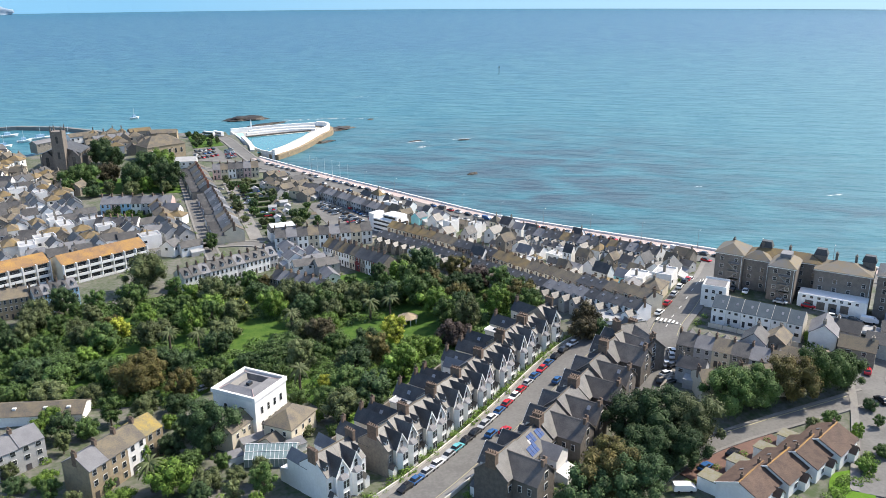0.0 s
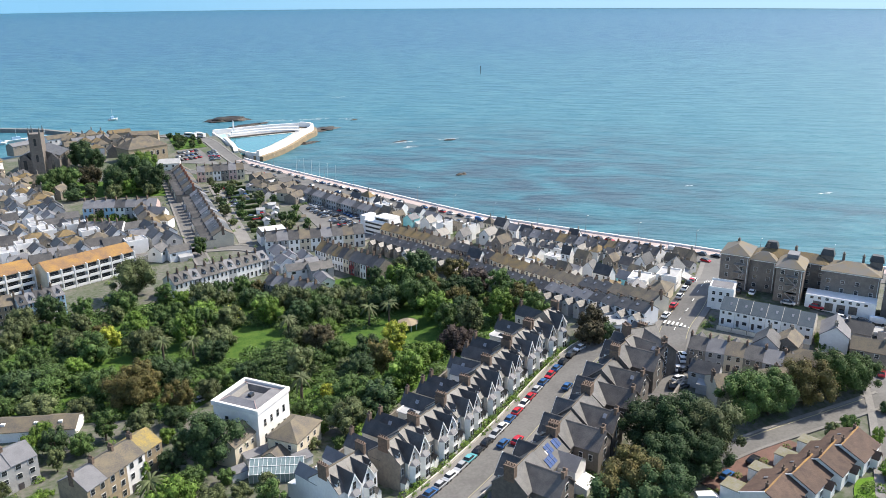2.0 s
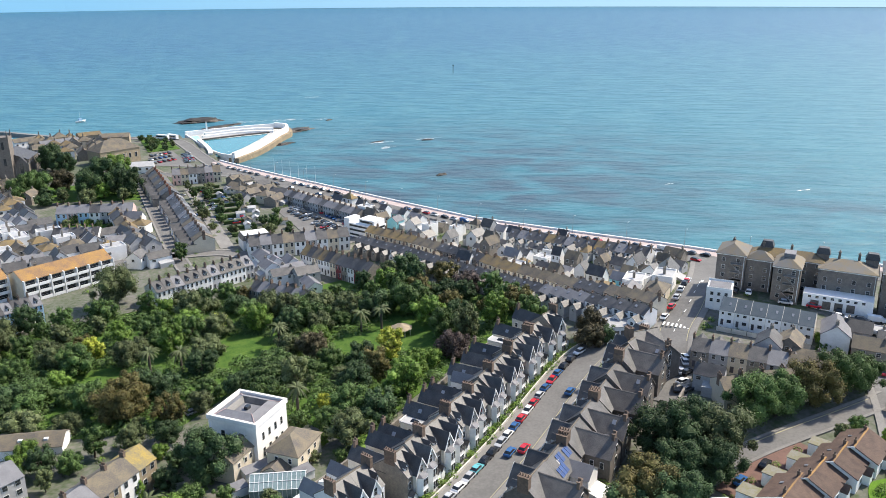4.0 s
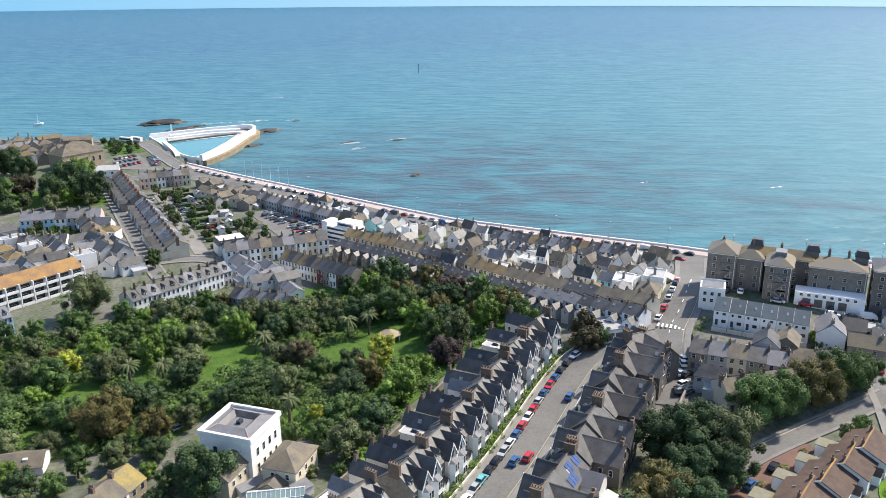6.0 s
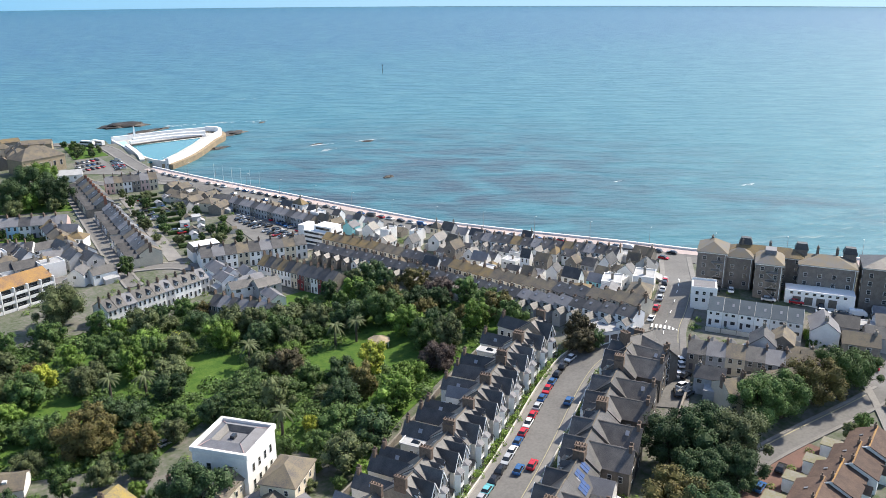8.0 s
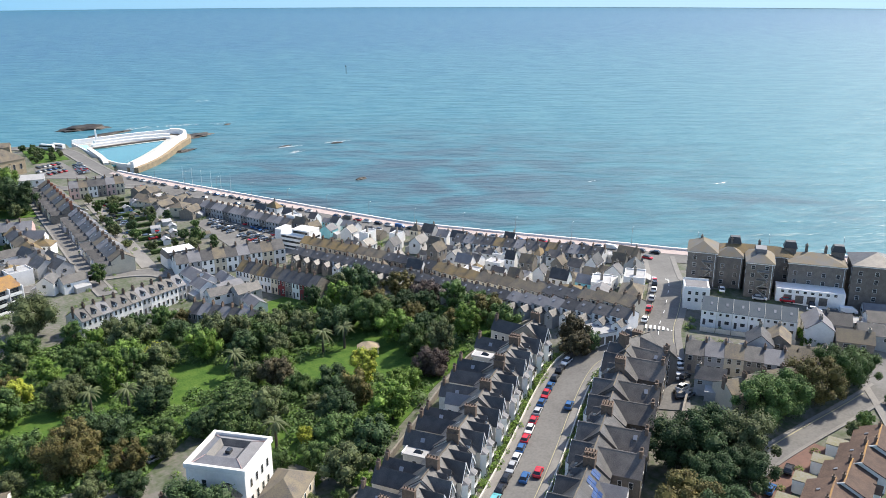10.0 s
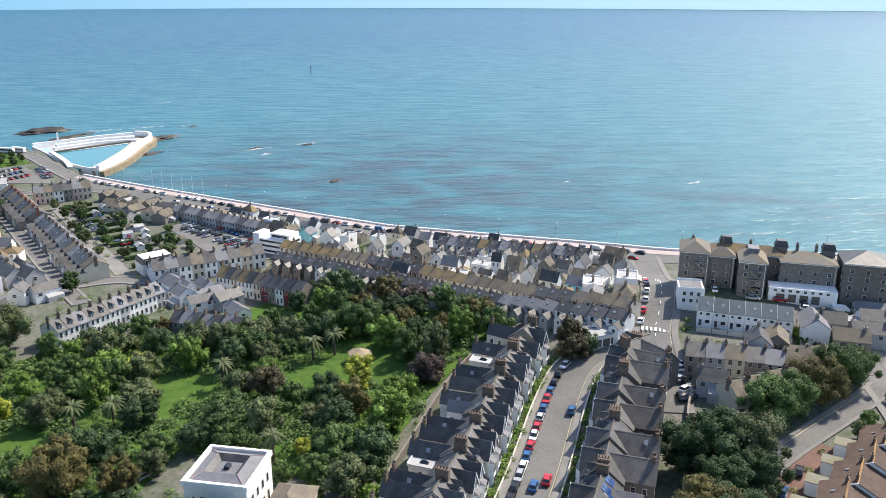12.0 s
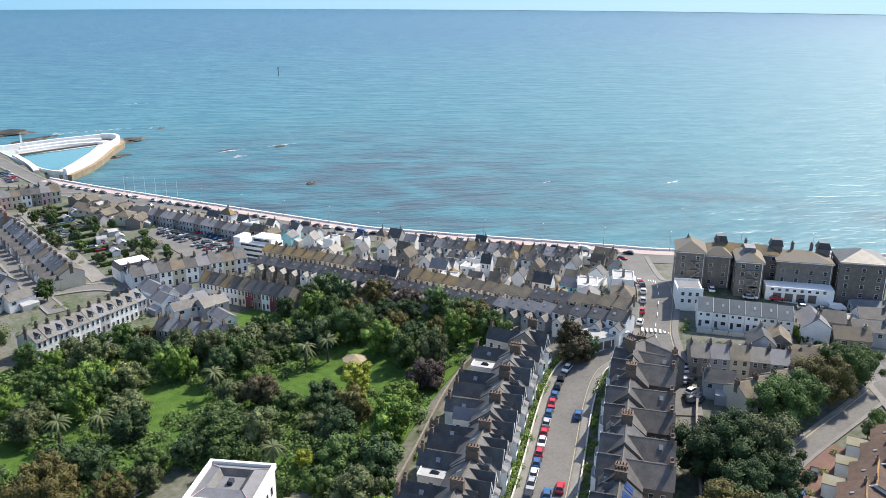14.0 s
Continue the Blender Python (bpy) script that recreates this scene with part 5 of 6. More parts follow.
CLEAR = []
LOW = [(28.0, 248.0, 8.5), (26.5, 238.0, 8.0), (25.0, 229.0, 5.0), (-12.0, 243.0, 8.0), (-11.0, 234.5, 6.0), (64.0, 230.0, 5.0)]  # shrubs only, no trees
lawn(29.5, 259.0, 7.2, 7.6, -8)
lawn(-12.0, 253.0, 7.5, 6.0, 10)
for x, y in ((67.0, 232.0), (72.0, 229.0)):
    CLEAR.append((x, y, 5.5))
walkway = smooth_line([(8.3, 274.5), (19.3, 272.6), (31.5, 269.6), (40.5, 258.9), (45.3, 243.9)])
tagged(new("path", finish("path", ribbon(walkway, 1.6, 1.6, 0.07, 0.4), PAVE)), "grey gravel path round the lawn", "path", kind="structure")
lawn(76.4, 242.2, 8, 8, 0, PAVE, "path", "pale gravel circle round the bandstand")
lawn(64.5, 240.5, 5.5, 8, 0)
lawn(80.5, 227.0, 4, 4.5, 0)
lawn(129.4, 105.4, 8, 4.5, 40)
gz = thing("bandstand", "small octagonal bandstand with a cream roof", "bandstand", m=place(75.0, 237.7))
part("roof", hull([(3.6 * math.cos(i * math.pi / 4), 3.6 * math.sin(i * math.pi / 4), 2.9) for i in range(8)] + [(0, 0, 4.4)]), BUFF, gz)
for i in range(8):
    part("post", box(3 * math.cos(i * math.pi / 4) - 0.08, 3 * math.cos(i * math.pi / 4) + 0.08, 3 * math.sin(i * math.pi / 4) - 0.08, 3 * math.sin(i * math.pi / 4) + 0.08, 0, 3), PAINT, gz)
part("plinth", hull([(3.5 * math.cos(i * math.pi / 4), 3.5 * math.sin(i * math.pi / 4), z) for i in range(8) for z in (-0.5, 0.4)]), PAVE, gz)

# single trees that stand out
BIG = [(6.4, 181.9, "dark", 1.25), (98.3, 141.1, "dark", 1.15, 3), (104.4, 138.7, "dark", 1.25, 3), (109.7, 133.2, "olive", 1.15, 3), (94.3, 129.2, "dark", 1.05, 3), (101.8, 126.3, "dark", 1.0, 3),
       (125.5, 139.8, "green", 1.15, 3), (131.6, 138.6, "green", 1.1, 3), (142.5, 138.4, "rust", 1.1, 3), (152.0, 139.0, "green", 1.1, 3), (158.5, 137.6, "green", 0.95, 3), (84.1, 125.3, "rust", 1.15, 3),
       (76.5, 122.6, "dark", 1.0), (86.8, 119.9, "dark", 1.1), (115.5, 191.7, "copper", 0.8), (119.7, 190.5, "dark", 0.55), (-15.8, 265.3, "yellow", 0.75), (-9.9, 221.4, "rust", 1.1),
       (-17.2, 206.1, "green", 0.7), (-8.7, 206.5, "olive", 0.6), (-28.6, 203.8, "dark", 0.7), (-22.9, 201.8, "green", 0.6), (1.5, 214.9, "rust", 0.8)]
MORE = [(65.0, 220.8, "yellow", 0.95), (118.5, 196.5, "copper", 0.85), (82.5, 213.0, "purple", 0.9), (56.6, 209.0, "rust", 0.9), (23.7, 276.9, "yellow", 0.6), (39.1, 201.9, "yellow", 0.45), (84.5, 252.0, "green", 1.2), (110.6, 262.8, "purple", 1.0),
        (-1.0, 502.3, "dark", 1.9), (9.4, 482.3, "dark", 1.6), (-10.6, 490.2, "dark", 1.5), (8.1, 533.5, "bright", 1.4), (-29.5, 572.4, "dark", 1.7), (-22.3, 559.6, "dark", 1.4), (-37.0, 505.3, "green", 1.4),
        (-24.8, 508.4, "copper", 1.2), (-42.8, 499.9, "green", 1.3), (21.6, 354.6, "green", 0.7), (-6.1, 313.9, "olive", 1.4), (45.3, 234.2, "copper", 0.9), (-3.8, 166.1, "bright", 0.9)]
for x, y, kind, s, *v in BIG + MORE:
    tree(x, y, kind, s * 1.2, *v)
for x, y in ((38.1, 249.1), (8.0, 245.3), (64.6, 247.0), (32.3, 203.5), (71.3, 246.2), (-0.5, 249.7), (-7.6, 167.8)):
    TREE_GAP.append((x, y))
    put("palm", palm_maker, place(x, y, random.uniform(0, 360), 1.2, 1.2, 1.25))


def flat_ground(poly, up):
    bm = bmesh.new()
    lo, hi = [bm.verts.new((x, y, ground_z(x, y) - 0.4)) for x, y in poly], [bm.verts.new((x, y, ground_z(x, y) + up)) for x, y in poly]
    bm.faces.new(hi), bm.faces.new(lo[::-1])
    for i in range(len(poly)):
        bm.faces.new((lo[i], lo[i - 1], hi[i - 1], hi[i]))
    bmesh.ops.triangulate(bm, faces=[f for f in bm.faces if len(f.verts) > 4])
    return bm


def wood(poly, gap, kinds, smin, smax, tries):
    """Trees scattered over an area, no two nearer than the gap, none in a clearing or on a house or road."""
    xs, ys = [p[0] for p in poly], [p[1] for p in poly]
    for _ in range(tries):
        x, y = random.uniform(min(xs), max(xs)), random.uniform(min(ys), max(ys))
        if not inside(x, y, poly) or any(math.hypot(x - a, y - b) < gap for a, b in TREE_GAP):
            continue
        if any(math.hypot(x - a, y - b) < r for a, b, r in CLEAR + LOW) or any(math.hypot(x - a, y - b) < r * 0.75 for a, b, r in OCC):
            continue
        tree(x, y, random.choice(kinds), random.uniform(smin, smax), None, random.uniform(0.85, 1.15))


PARK = [(-72.0, 279.6), (-53.1, 284.6), (-31.3, 299.4), (1.8, 304.1), (39.6, 301.8), (59.9, 272.9), (91.3, 304.7), (112.4, 264.2), (119.2, 216.5), (103.9, 220.5), (79.1, 207.1), (61.0, 195.2), (40.4, 178.2), (32.7, 198.0), (17.6, 223.9), (2.4, 210.6), (-22.4, 218.8), (-67.4, 241.1)]
wood(PARK, 7.7, ["green", "dark", "olive", "green", "dark", "dark", "bright", "green", "olive", "dark", "green", "olive", "bright", "green", "rust"], 0.7, 1.24, 6000)
tagged(new("undergrowth", finish("undergrowth", flat_ground(PARK, 0.03), UNDER)), "dense green undergrowth between the garden trees", "undergrowth", kind="structure")


# ---- houses that fill the town ----
LINES = [STREET, CROSS, LANE, EDGE]
SMALL_LINES = [OLD_LANE, BACK_ROAD, FRONT_ROAD]


def line_gap(line, x, y):
    q = walk_line(line, along(line, x, y))
    return math.hypot(q[0] - x, q[1] - y)


HOUSE_KINDS = {
    "white": ("white rendered house with a grey slate roof", WHITE, SLATE, False), "grey": ("grey rendered house with a slate roof", GREY, SLATE, False),
    "ochre": ("white house with an ochre lichened roof", WHITE, LICHEN, True), "pale": ("white cottage with a pale slate roof", WHITE, SLATE_PALE, False),
    "stone": ("granite house with a brown slate roof", STONE, SLATE_BROWN, False), "cream": ("cream house with a hipped slate roof", CREAM, SLATE_BROWN, True),
    "flat": ("white flat-roofed house with low parapets", WHITE, GREY, "flat"), "teal": ("turquoise painted house with a pale slate roof", AQUA, SLATE_PALE, False)}


def house(x, y, yaw, kind, sx=1.0, sy=1.0, sz=1.0):
    l, w, r, hip = HOUSE_KINDS[kind]
    OCC.append((x, y, 3.9 * max(sx, sy)))
    put(("house", kind), small_house(l, w, r, hip), place(x, y, yaw, sx, sy, sz))


def town(poly, yaw, gap, kinds, tries, sz=(0.8, 1.1)):
    xs, ys = [p[0] for p in poly], [p[1] for p in poly]
    for _ in range(tries):
        x, y = random.uniform(min(xs), max(xs)), random.uniform(min(ys), max(ys))
        if not inside(x, y, poly) or any(math.hypot(x - a, y - b) < r + gap for a, b, r in OCC) or any(line_gap(l, x, y) < 9 for l in LINES) or any(line_gap(l, x, y) < 6.5 for l in SMALL_LINES):
            continue
        house(x, y, yaw + random.choice((0, 90, 180, 270)) + random.uniform(-4, 4), random.choice(kinds), random.uniform(0.95, 1.5), random.uniform(0.85, 1.15), random.uniform(*sz))


CAR_PARKS = [
    [(76.6, 416.0), (92.2, 431.9), (107.5, 354.6), (79.4, 352.9)],
    [(29.2, 591.3), (46.8, 606.4), (53.3, 544.9), (29.1, 560.6)]]
# the yard and gardens round the hotel
YARD = [(162.0, 189.0), (168.0, 195.0), (196.0, 160.5), (188.5, 155.5)]
tagged(new("yard", finish("yard", flat_ground(YARD, 0.06), ASPHALT)), "asphalt parking yard behind the hotel", "yard", kind="structure")
HOTEL_GARDEN = [(172.5, 161.5), (181.5, 157.0), (168.0, 150.5), (162.5, 156.0)]
tagged(new("lawn", finish("lawn", flat_ground(HOTEL_GARDEN, 0.05), UNDER)), "overgrown green garden behind a timber fence", "lawn", kind="structure")
wood(HOTEL_GARDEN, 3.4, ["green", "olive", "dark", "bright"], 0.22, 0.4, 200)
for x, y, yw, kind, sx, sy, sz in ((173.5, 147.5, -52, "stone", 1.3, 1.1, 0.85), (182.5, 146.5, -52, "grey", 1.4, 1.0, 0.8), (190.0, 149.5, -48, "white", 1.2, 1.0, 0.8), (184.0, 153.0, -50, "flat", 1.1, 0.7, 0.5),
                                   (197.5, 153.5, -50, "pale", 1.5, 0.9, 0.6), (155.5, 152.0, -50, "stone", 1.0, 0.9, 0.6), (161.0, 148.5, -20, "cream", 1.1, 0.9, 0.6), (199.0, 143.5, -50, "white", 1.2, 1.0, 0.8)):
    house(x, y, yw, kind, sx, sy, sz)
for off, q, kind, sx, sz in ((10.5, 44, "white", 1.3, 0.95), (10.5, 54, "cream", 1.3, 0.95), (10.5, 66, "flat", 1.2, 0.9), (11.0, 77, "white", 1.3, 1.1), (20.5, 48, "grey", 1.3, 0.7), (20.5, 60, "pale", 1.3, 0.7), (21.0, 72, "flat", 1.2, 0.8), (30.0, 56, "pale", 1.4, 0.65), (30.5, 68, "ochre", 1.1, 0.75)):
    x, y, a = beside(CROSS, q, off)
    if not any(math.hypot(x - c, y - d) < r * 0.7 for c, d, r in OCC):
        house(x, y, a + 180, kind, sx, 1.0, sz)
# cottages between the long terrace and the promenade
sa, sb = along(PROM_LINE, 216.6, 246.7), along(PROM_LINE, 119.1, 419.2)
for r, off in enumerate((25, 36, 47, 58, 69)):
    s = sa + 4
    while s < sb:
        x, y, a = beside(PROM_LINE, s, off)
        x, y = x + random.uniform(-1.5, 1.5), y + random.uniform(-1.5, 1.5)
        if random.random() < 0.14 and r:
            s += 6
            continue
        if not any(math.hypot(x - p, y - q) < t * 0.8 for p, q, t in OCC) and line_gap(CROSS, x, y) > 9 and not any(inside(x + dx, y + dy, CAR_PARKS[0]) for dx in (-4, 4) for dy in (-4, 4)) and (r < 3 or s < sb - 75):
            kind = random.choice(("white", "white", "pale", "grey", "flat", "white", "stone", "cream", "white", "pale", "flat", "white", "teal", "ochre", "stone"))
            l, w, rf, hip = HOUSE_KINDS[kind]
            put(("house", kind), small_house(l, w, rf, hip), place(x, y, a + (180 if r == 0 else random.choice((90, 270, 180, 0, 180))) + random.uniform(-3, 3), random.uniform(0.55, 1.15), random.uniform(0.55, 0.95), random.choice((0.5, 0.6, 0.75, 0.85, 0.95, 1.1))))
            OCC.append((x, y, 4.0))
        s += random.uniform(6.6, 8.8)

yl = math.degrees(math.atan2(0.12, 1))
town([(-82.5, 512.5), (-44.5, 476.2), (-27.8, 409.6), (10.4, 389.6), (14.1, 350.6), (-3.5, 345.0), (-38.5, 346.8), (-61.4, 348.3), (-80.7, 355.7), (-110.1, 523.4)], yl + 8, 2.6, ["white", "white", "stone", "grey", "white", "pale", "ochre", "cream", "flat", "ochre"], 4000)
town([(-97.6, 630.8), (-70.8, 575.1), (-36.3, 487.0), (-50.3, 478.5), (-82.5, 512.5), (-112.6, 573.3)], yl - 30, 2.0, ["cream", "white", "stone", "ochre"], 500)
town([(-44.3, 661.8), (-18.4, 667.1), (19.0, 621.2), (20.1, 568.7), (-12.3, 596.6), (-38.7, 620.7)], yl, 3.0, ["stone", "cream", "ochre"], 300, (1.0, 1.4))
town([(125.5, 165.7), (150.1, 161.6), (197.7, 159.8), (200.5, 148.5), (173.8, 138.3), (155.3, 144.1), (120.8, 153.9)], -52, 2.0, ["grey", "stone", "white", "pale"], 800)
town([(49.8, 336.7), (66.4, 321.9), (64.3, 292.3), (50.9, 316.0)], yl, 1.5, ["white", "grey", "pale"], 200, (0.6, 0.9))
town([(66.0, 432.7), (87.5, 445.5), (104.8, 410.8), (83.4, 425.9)], yl + 40, 2.0, ["grey", "stone", "cream"], 200, (0.7, 0.9))
row(0.1, 435.6, 6.4, 373.1, 6, 8, 7.5, ["ochre", "white", "cream"], "white houses on the narrow lane", back=False)
row(-26.8, 401.5, -7.8, 395.3, 6, 9, 8, ["stone", "grey", "white"], "grey-roofed terrace in the old town", back=False)
town([(8.4, 430.3), (12.7, 358.6), (18.5, 347.7), (-5.3, 353.7), (-7.9, 404.3)], yl + 50, 1.2, ["white", "pale", "ochre", "grey"], 400)
town([(68.8, 495.3), (83.4, 463.8), (77.9, 419.7), (63.1, 440.8)], yl + 20, 3.0, ["grey", "stone", "cream"], 120, (0.6, 0.8))
mb = thing("apartment_building", "white block with a dark mansard storey and flat roof", "apartment block", m=place(54.1, 362.1, yl - 4, 0.9, 0.9, 0.72))
part("wall", box(-7, 7, -5, 5, -3, 6), WHITE, mb), part("mansard", hull([(a * 7.1, b * 5.1, 6.01) for a in (-1, 1) for b in (-1, 1)] + [(a * 6.3, b * 4.3, 8.8) for a in (-1, 1) for b in (-1, 1)]), SLATE, mb), part("roof", box(-6.1, 6.1, -4.1, 4.1, 8.81, 9.0), WHITE, mb)
for x in (-5, -2.5, 0, 2.5, 5):
    window(mb, x, -4.75, 6.8, 1.1, 1.3), window(mb, x, -5, 3.4, 1.1, 1.5), window(mb, x, -5, 0.8, 1.1, 1.5)
hl = thing("hall", "large old hall with a brown hipped roof", "building", m=place(8.1, 584.0, yl + 20))
part("wall", box(-14, 14, -8, 8, -3, 9), BUFF, hl), part("roof", hip_roof(-14, 14, -8, 8, 9, 15, 0.4), SLATE_BROWN, hl)
for i in range(6):
    window(hl, -11 + 4.4 * i, -8, 3, 1.6, 3.2)

# ---- car parks and seafront parking ----
def car_park(poly, label):
    tagged(new("car_park", finish("car_park", flat_ground(poly, 0.05), ASPHALT)), label, "car park", kind="structure")
    OCC.extend((x, y, 5) for x, y in poly)


car_park(CAR_PARKS[0], "asphalt car park with marked bays")
car_park(CAR_PARKS[1], "asphalt car park by the bathing pool")
for (ax, ay), (bx, by), n in (((91.2, 427.3), (105.5, 357.3), 22), ((86.0, 418.0), (97.5, 362.0), 18), ((82.4, 410.1), (92.4, 362.8), 12), ((31.7, 591.9), (43.9, 597.4), 5), ((30.2, 578.8), (43.0, 585.4), 5), ((31.5, 566.6), (44.0, 572.8), 5), ((55.4, 590.7), (54.3, 557.3), 8), ((52.2, 586.3), (51.0, 555.4), 8), ((48.9, 481.2), (47.0, 431.6), 7)):
    a = math.degrees(math.atan2(by - ay, bx - ax)) + 90
    for i in range(n):
        if random.random() < 0.86:
            car(ax + (bx - ax) * i / (n - 1), ay + (by - ay) * i / (n - 1), a + random.choice((0, 180)), random.choice((0, 1, 2, 3, 4, 5, 4, 3)))
s = sa + 6
send = along(PROM_LINE, 68.6, 545.3)
while s < send:
    for off, p in ((8.0, 0.88), (16.4, 0.55)):
        if random.random() < p:
            x, y, a = beside(PROM_LINE, s + random.uniform(-0.4, 0.4), off)
            car(x, y, a + random.choice((0, 180)), random.choice((0, 3, 5, 2, 4, 3, 5, 1, 0)), random.random() < 0.08, 0.06)
    s += 6.0
for x, y, yw, c, v in ((97.7, 119.1, -20, 0, True), (106.7, 123.9, 20, 2, False), (115.4, 125.7, 25, 3, False), (171.0, 141.1, 40, 1, False), (7.3, 217.1, 20, 4, False), (162.9, 129.2, 80, 3, False),
                       (130.0, 169.1, 70, 0, False), (125.8, 163.1, 10, 3, False), (122.2, 160.4, 10, 0, False), (120.8, 157.2, 10, 5, False), (174.1, 177.5, -50, 4, False), (180.2, 172.5, -50, 1, False), (184.9, 167.7, 40, 3, False), (182.4, 165.0, -50, 0, False), (186.6, 161.2, -50, 5, False), (190.1, 159.3, -50, 0, True), (169.7, 187.7, 40, 0, False), (167.0, 190.5, 40, 3, False), (126.5, 171.4, 40, 2, False), (128.6, 167.6, 60, 0, False), (124.9, 164.6, 60, 4, False), (119.0, 159.0, 50, 3, False)):
    car(x, y, yw, c, v)

# ---- road markings ----
YELLOW = material("worn yellow line paint", (0.42, 0.38, 0.22), (0.32, 0.29, 0.19), 0.5, 0.8, vary=0)


def painted_line(line, start, end, off, width, mat, label, up):
    pts = [beside(line, q, off)[:2] for q in range(int(start), int(end), 3)]
    tagged(new("road_marking", finish("road_marking", ribbon(pts, width / 2, width / 2, up, 0.05), mat)), label, "road marking", kind="structure")


painted_line(STREET, 12, 118, -4.1, 0.17, YELLOW, "worn yellow line along the kerb of the street", 0.112)
painted_line(CROSS, 30, 90, -3.9, 0.17, YELLOW, "worn yellow line along the kerb", 0.132)
painted_line(CROSS, 30, 90, 3.9, 0.17, YELLOW, "worn yellow line along the kerb", 0.132)
painted_line(LANE, 4, 66, 1.9, 0.22, YELLOW, "worn yellow line along the lane", 0.112)
dash = thing("centre_line", "broken white line along the middle of the road", "road marking")
for q in range(36, 96, 6):
    x, y, a = beside(CROSS, q, 0)
    ob = part("dash", box(-1.2, 1.2, -0.09, 0.09, 0, 0.012), PAINT, dash)
    ob.matrix_basis = place(x, y, a, up=0.125)

# ---- gardens, hedges and bushes of the town ----
GARDEN = [(39.5, 484.2), (63.5, 477.9), (77.5, 398.1), (76.3, 372.7), (52.0, 382.2), (40.4, 397.6)]
for poly, what in (([(-25.4, 454.6), (8.9, 447.6), (6.1, 414.8), (-23.2, 422.9)], "green front gardens of the colour-washed terrace"), ([(-57.9, 535.5), (20.0, 509.6), (14.6, 471.4), (-51.6, 491.7)], "green churchyard lawn under trees")):
    tagged(new("lawn", finish("lawn", flat_ground(poly, 0.035), UNDER)), what, "lawn", kind="structure")
for i in range(16):
    x, y = random.uniform(52, 74), random.uniform(385, 478)
    sd = thing("shed", "small grey garden shed between the hedges", "shed", "garden sheds", m=place(x, y, random.choice((0, 90)) + random.uniform(-8, 8)))
    part("wall", box(-2.2, 2.2, -1.6, 1.6, -1, 2.1), random.choice((GREY, WHITE, PALE)), sd)
    part("roof", gable_roof(-2.3, 2.3, -1.6, 1.6, 2.1, 3.0, 0.2, 0.1), random.choice((SLATE_PALE, GREY, SLATE_BROWN)), sd)
    TREE_GAP.append((x, y))
for i in range(22):
    car(random.uniform(47, 58), random.uniform(400, 482), random.choice((5, 95, 90)), random.choice((0, 3, 4, 5, 1, 2)))
wood(GARDEN, 7.0, ["olive", "green", "dark", "olive"], 0.4, 0.75, 300)
lane = smooth_line([(42.3, 486.4), (42.6, 422.7), (42.3, 364.2)])
tagged(new("path", finish("path", ribbon(lane, 3, 3, 0.06, 0.4), PAVE)), "pale gravel lane between the gardens", "path", kind="structure")
ll = sum(math.hypot(b[0] - a[0], b[1] - a[1]) for a, b in zip(lane, lane[1:]))
for i in range(11):
    x, y, a = beside(lane, ll * (i + 0.5) / 11, 10.5)
    hm = box(-0.8, 0.8, -5.5, 5.5, -0.3, 1.6)
    bmesh.ops.subdivide_edges(hm, edges=hm.edges[:], cuts=5, use_grid_fill=True)
    for v in hm.verts:
        v.co += Vector((noise.noise(v.co * 1.3 + Vector((i, 0, 0))), noise.noise(v.co * 1.7), 0.6 * noise.noise(v.co * 1.9))) * 0.5
    hg = tagged(new("hedge", finish("hedge", hm, LEAVES["green"])), "clipped green garden hedge beside the lane", "hedge", "garden hedges")
    hg.matrix_basis = place(x, y, a)
    if i % 2:
        x, y, a = beside(lane, ll * (i + 0.5) / 11, -6)
        car(x, y, a + 90, (0, 4, 3, 5, 1, 2)[i % 6], up=-0.1)
for poly, gap, lo, hi, t in (
        ([(-36.4, 215.4), (-22.2, 206.9), (-26.8, 194.8), (-34.7, 198.5)], 4.5, 0.4, 0.7, 300),
        ([(-41.1, 190.1), (-24.4, 177.2), (-3.3, 183.8), (-0.0, 171.2), (-9.9, 158.7), (-38.6, 171.7)], 4.6, 0.4, 0.75, 500),
        ([(29.6, 198.0), (40.8, 192.5), (36.5, 174.1), (28.7, 177.8)], 4.5, 0.35, 0.6, 300),
        ([(-2.7, 199.3), (9.2, 175.1), (9.1, 150.1), (-6.6, 157.2)], 5.0, 0.45, 0.8, 300),
        ([(33.8, 188.6), (47.2, 193.0), (55.6, 188.7), (38.4, 170.1)], 4.5, 0.4, 0.65, 300),
        ([(-22.9, 223.4), (2.4, 215.0), (0.1, 198.0), (-16.6, 205.9)], 5.0, 0.45, 0.8, 300),
        ([(134.0, 124.8), (162.5, 129.1), (130.8, 98.7), (134.2, 115.0)], 5.0, 0.3, 0.5, 200),
        ([(8.5, 167.2), (16.5, 160.9), (14.6, 147.6), (6.8, 151.1)], 4.5, 0.5, 0.8, 200),
        ([(180.0, 171.9), (193.7, 170.0), (178.9, 155.8), (167.1, 158.4)], 4.5, 0.35, 0.55, 200),
        ([(-25.0, 446.7), (8.7, 439.7), (6.0, 411.0), (-23.0, 419.1)], 4.0, 0.35, 0.6, 300),
        ([(116.5, 141.5), (124.9, 147.0), (166.0, 143.0), (164.7, 138.5)], 6, 0.6, 0.9, 300),
        ([(-59.9, 523.5), (19.1, 492.3), (14.5, 467.1), (-50.8, 482.9)], 6.5, 0.7, 1.1, 300)):
    wood(poly, gap * 1.35, ["green", "bright", "olive", "dark"], lo, hi, t)


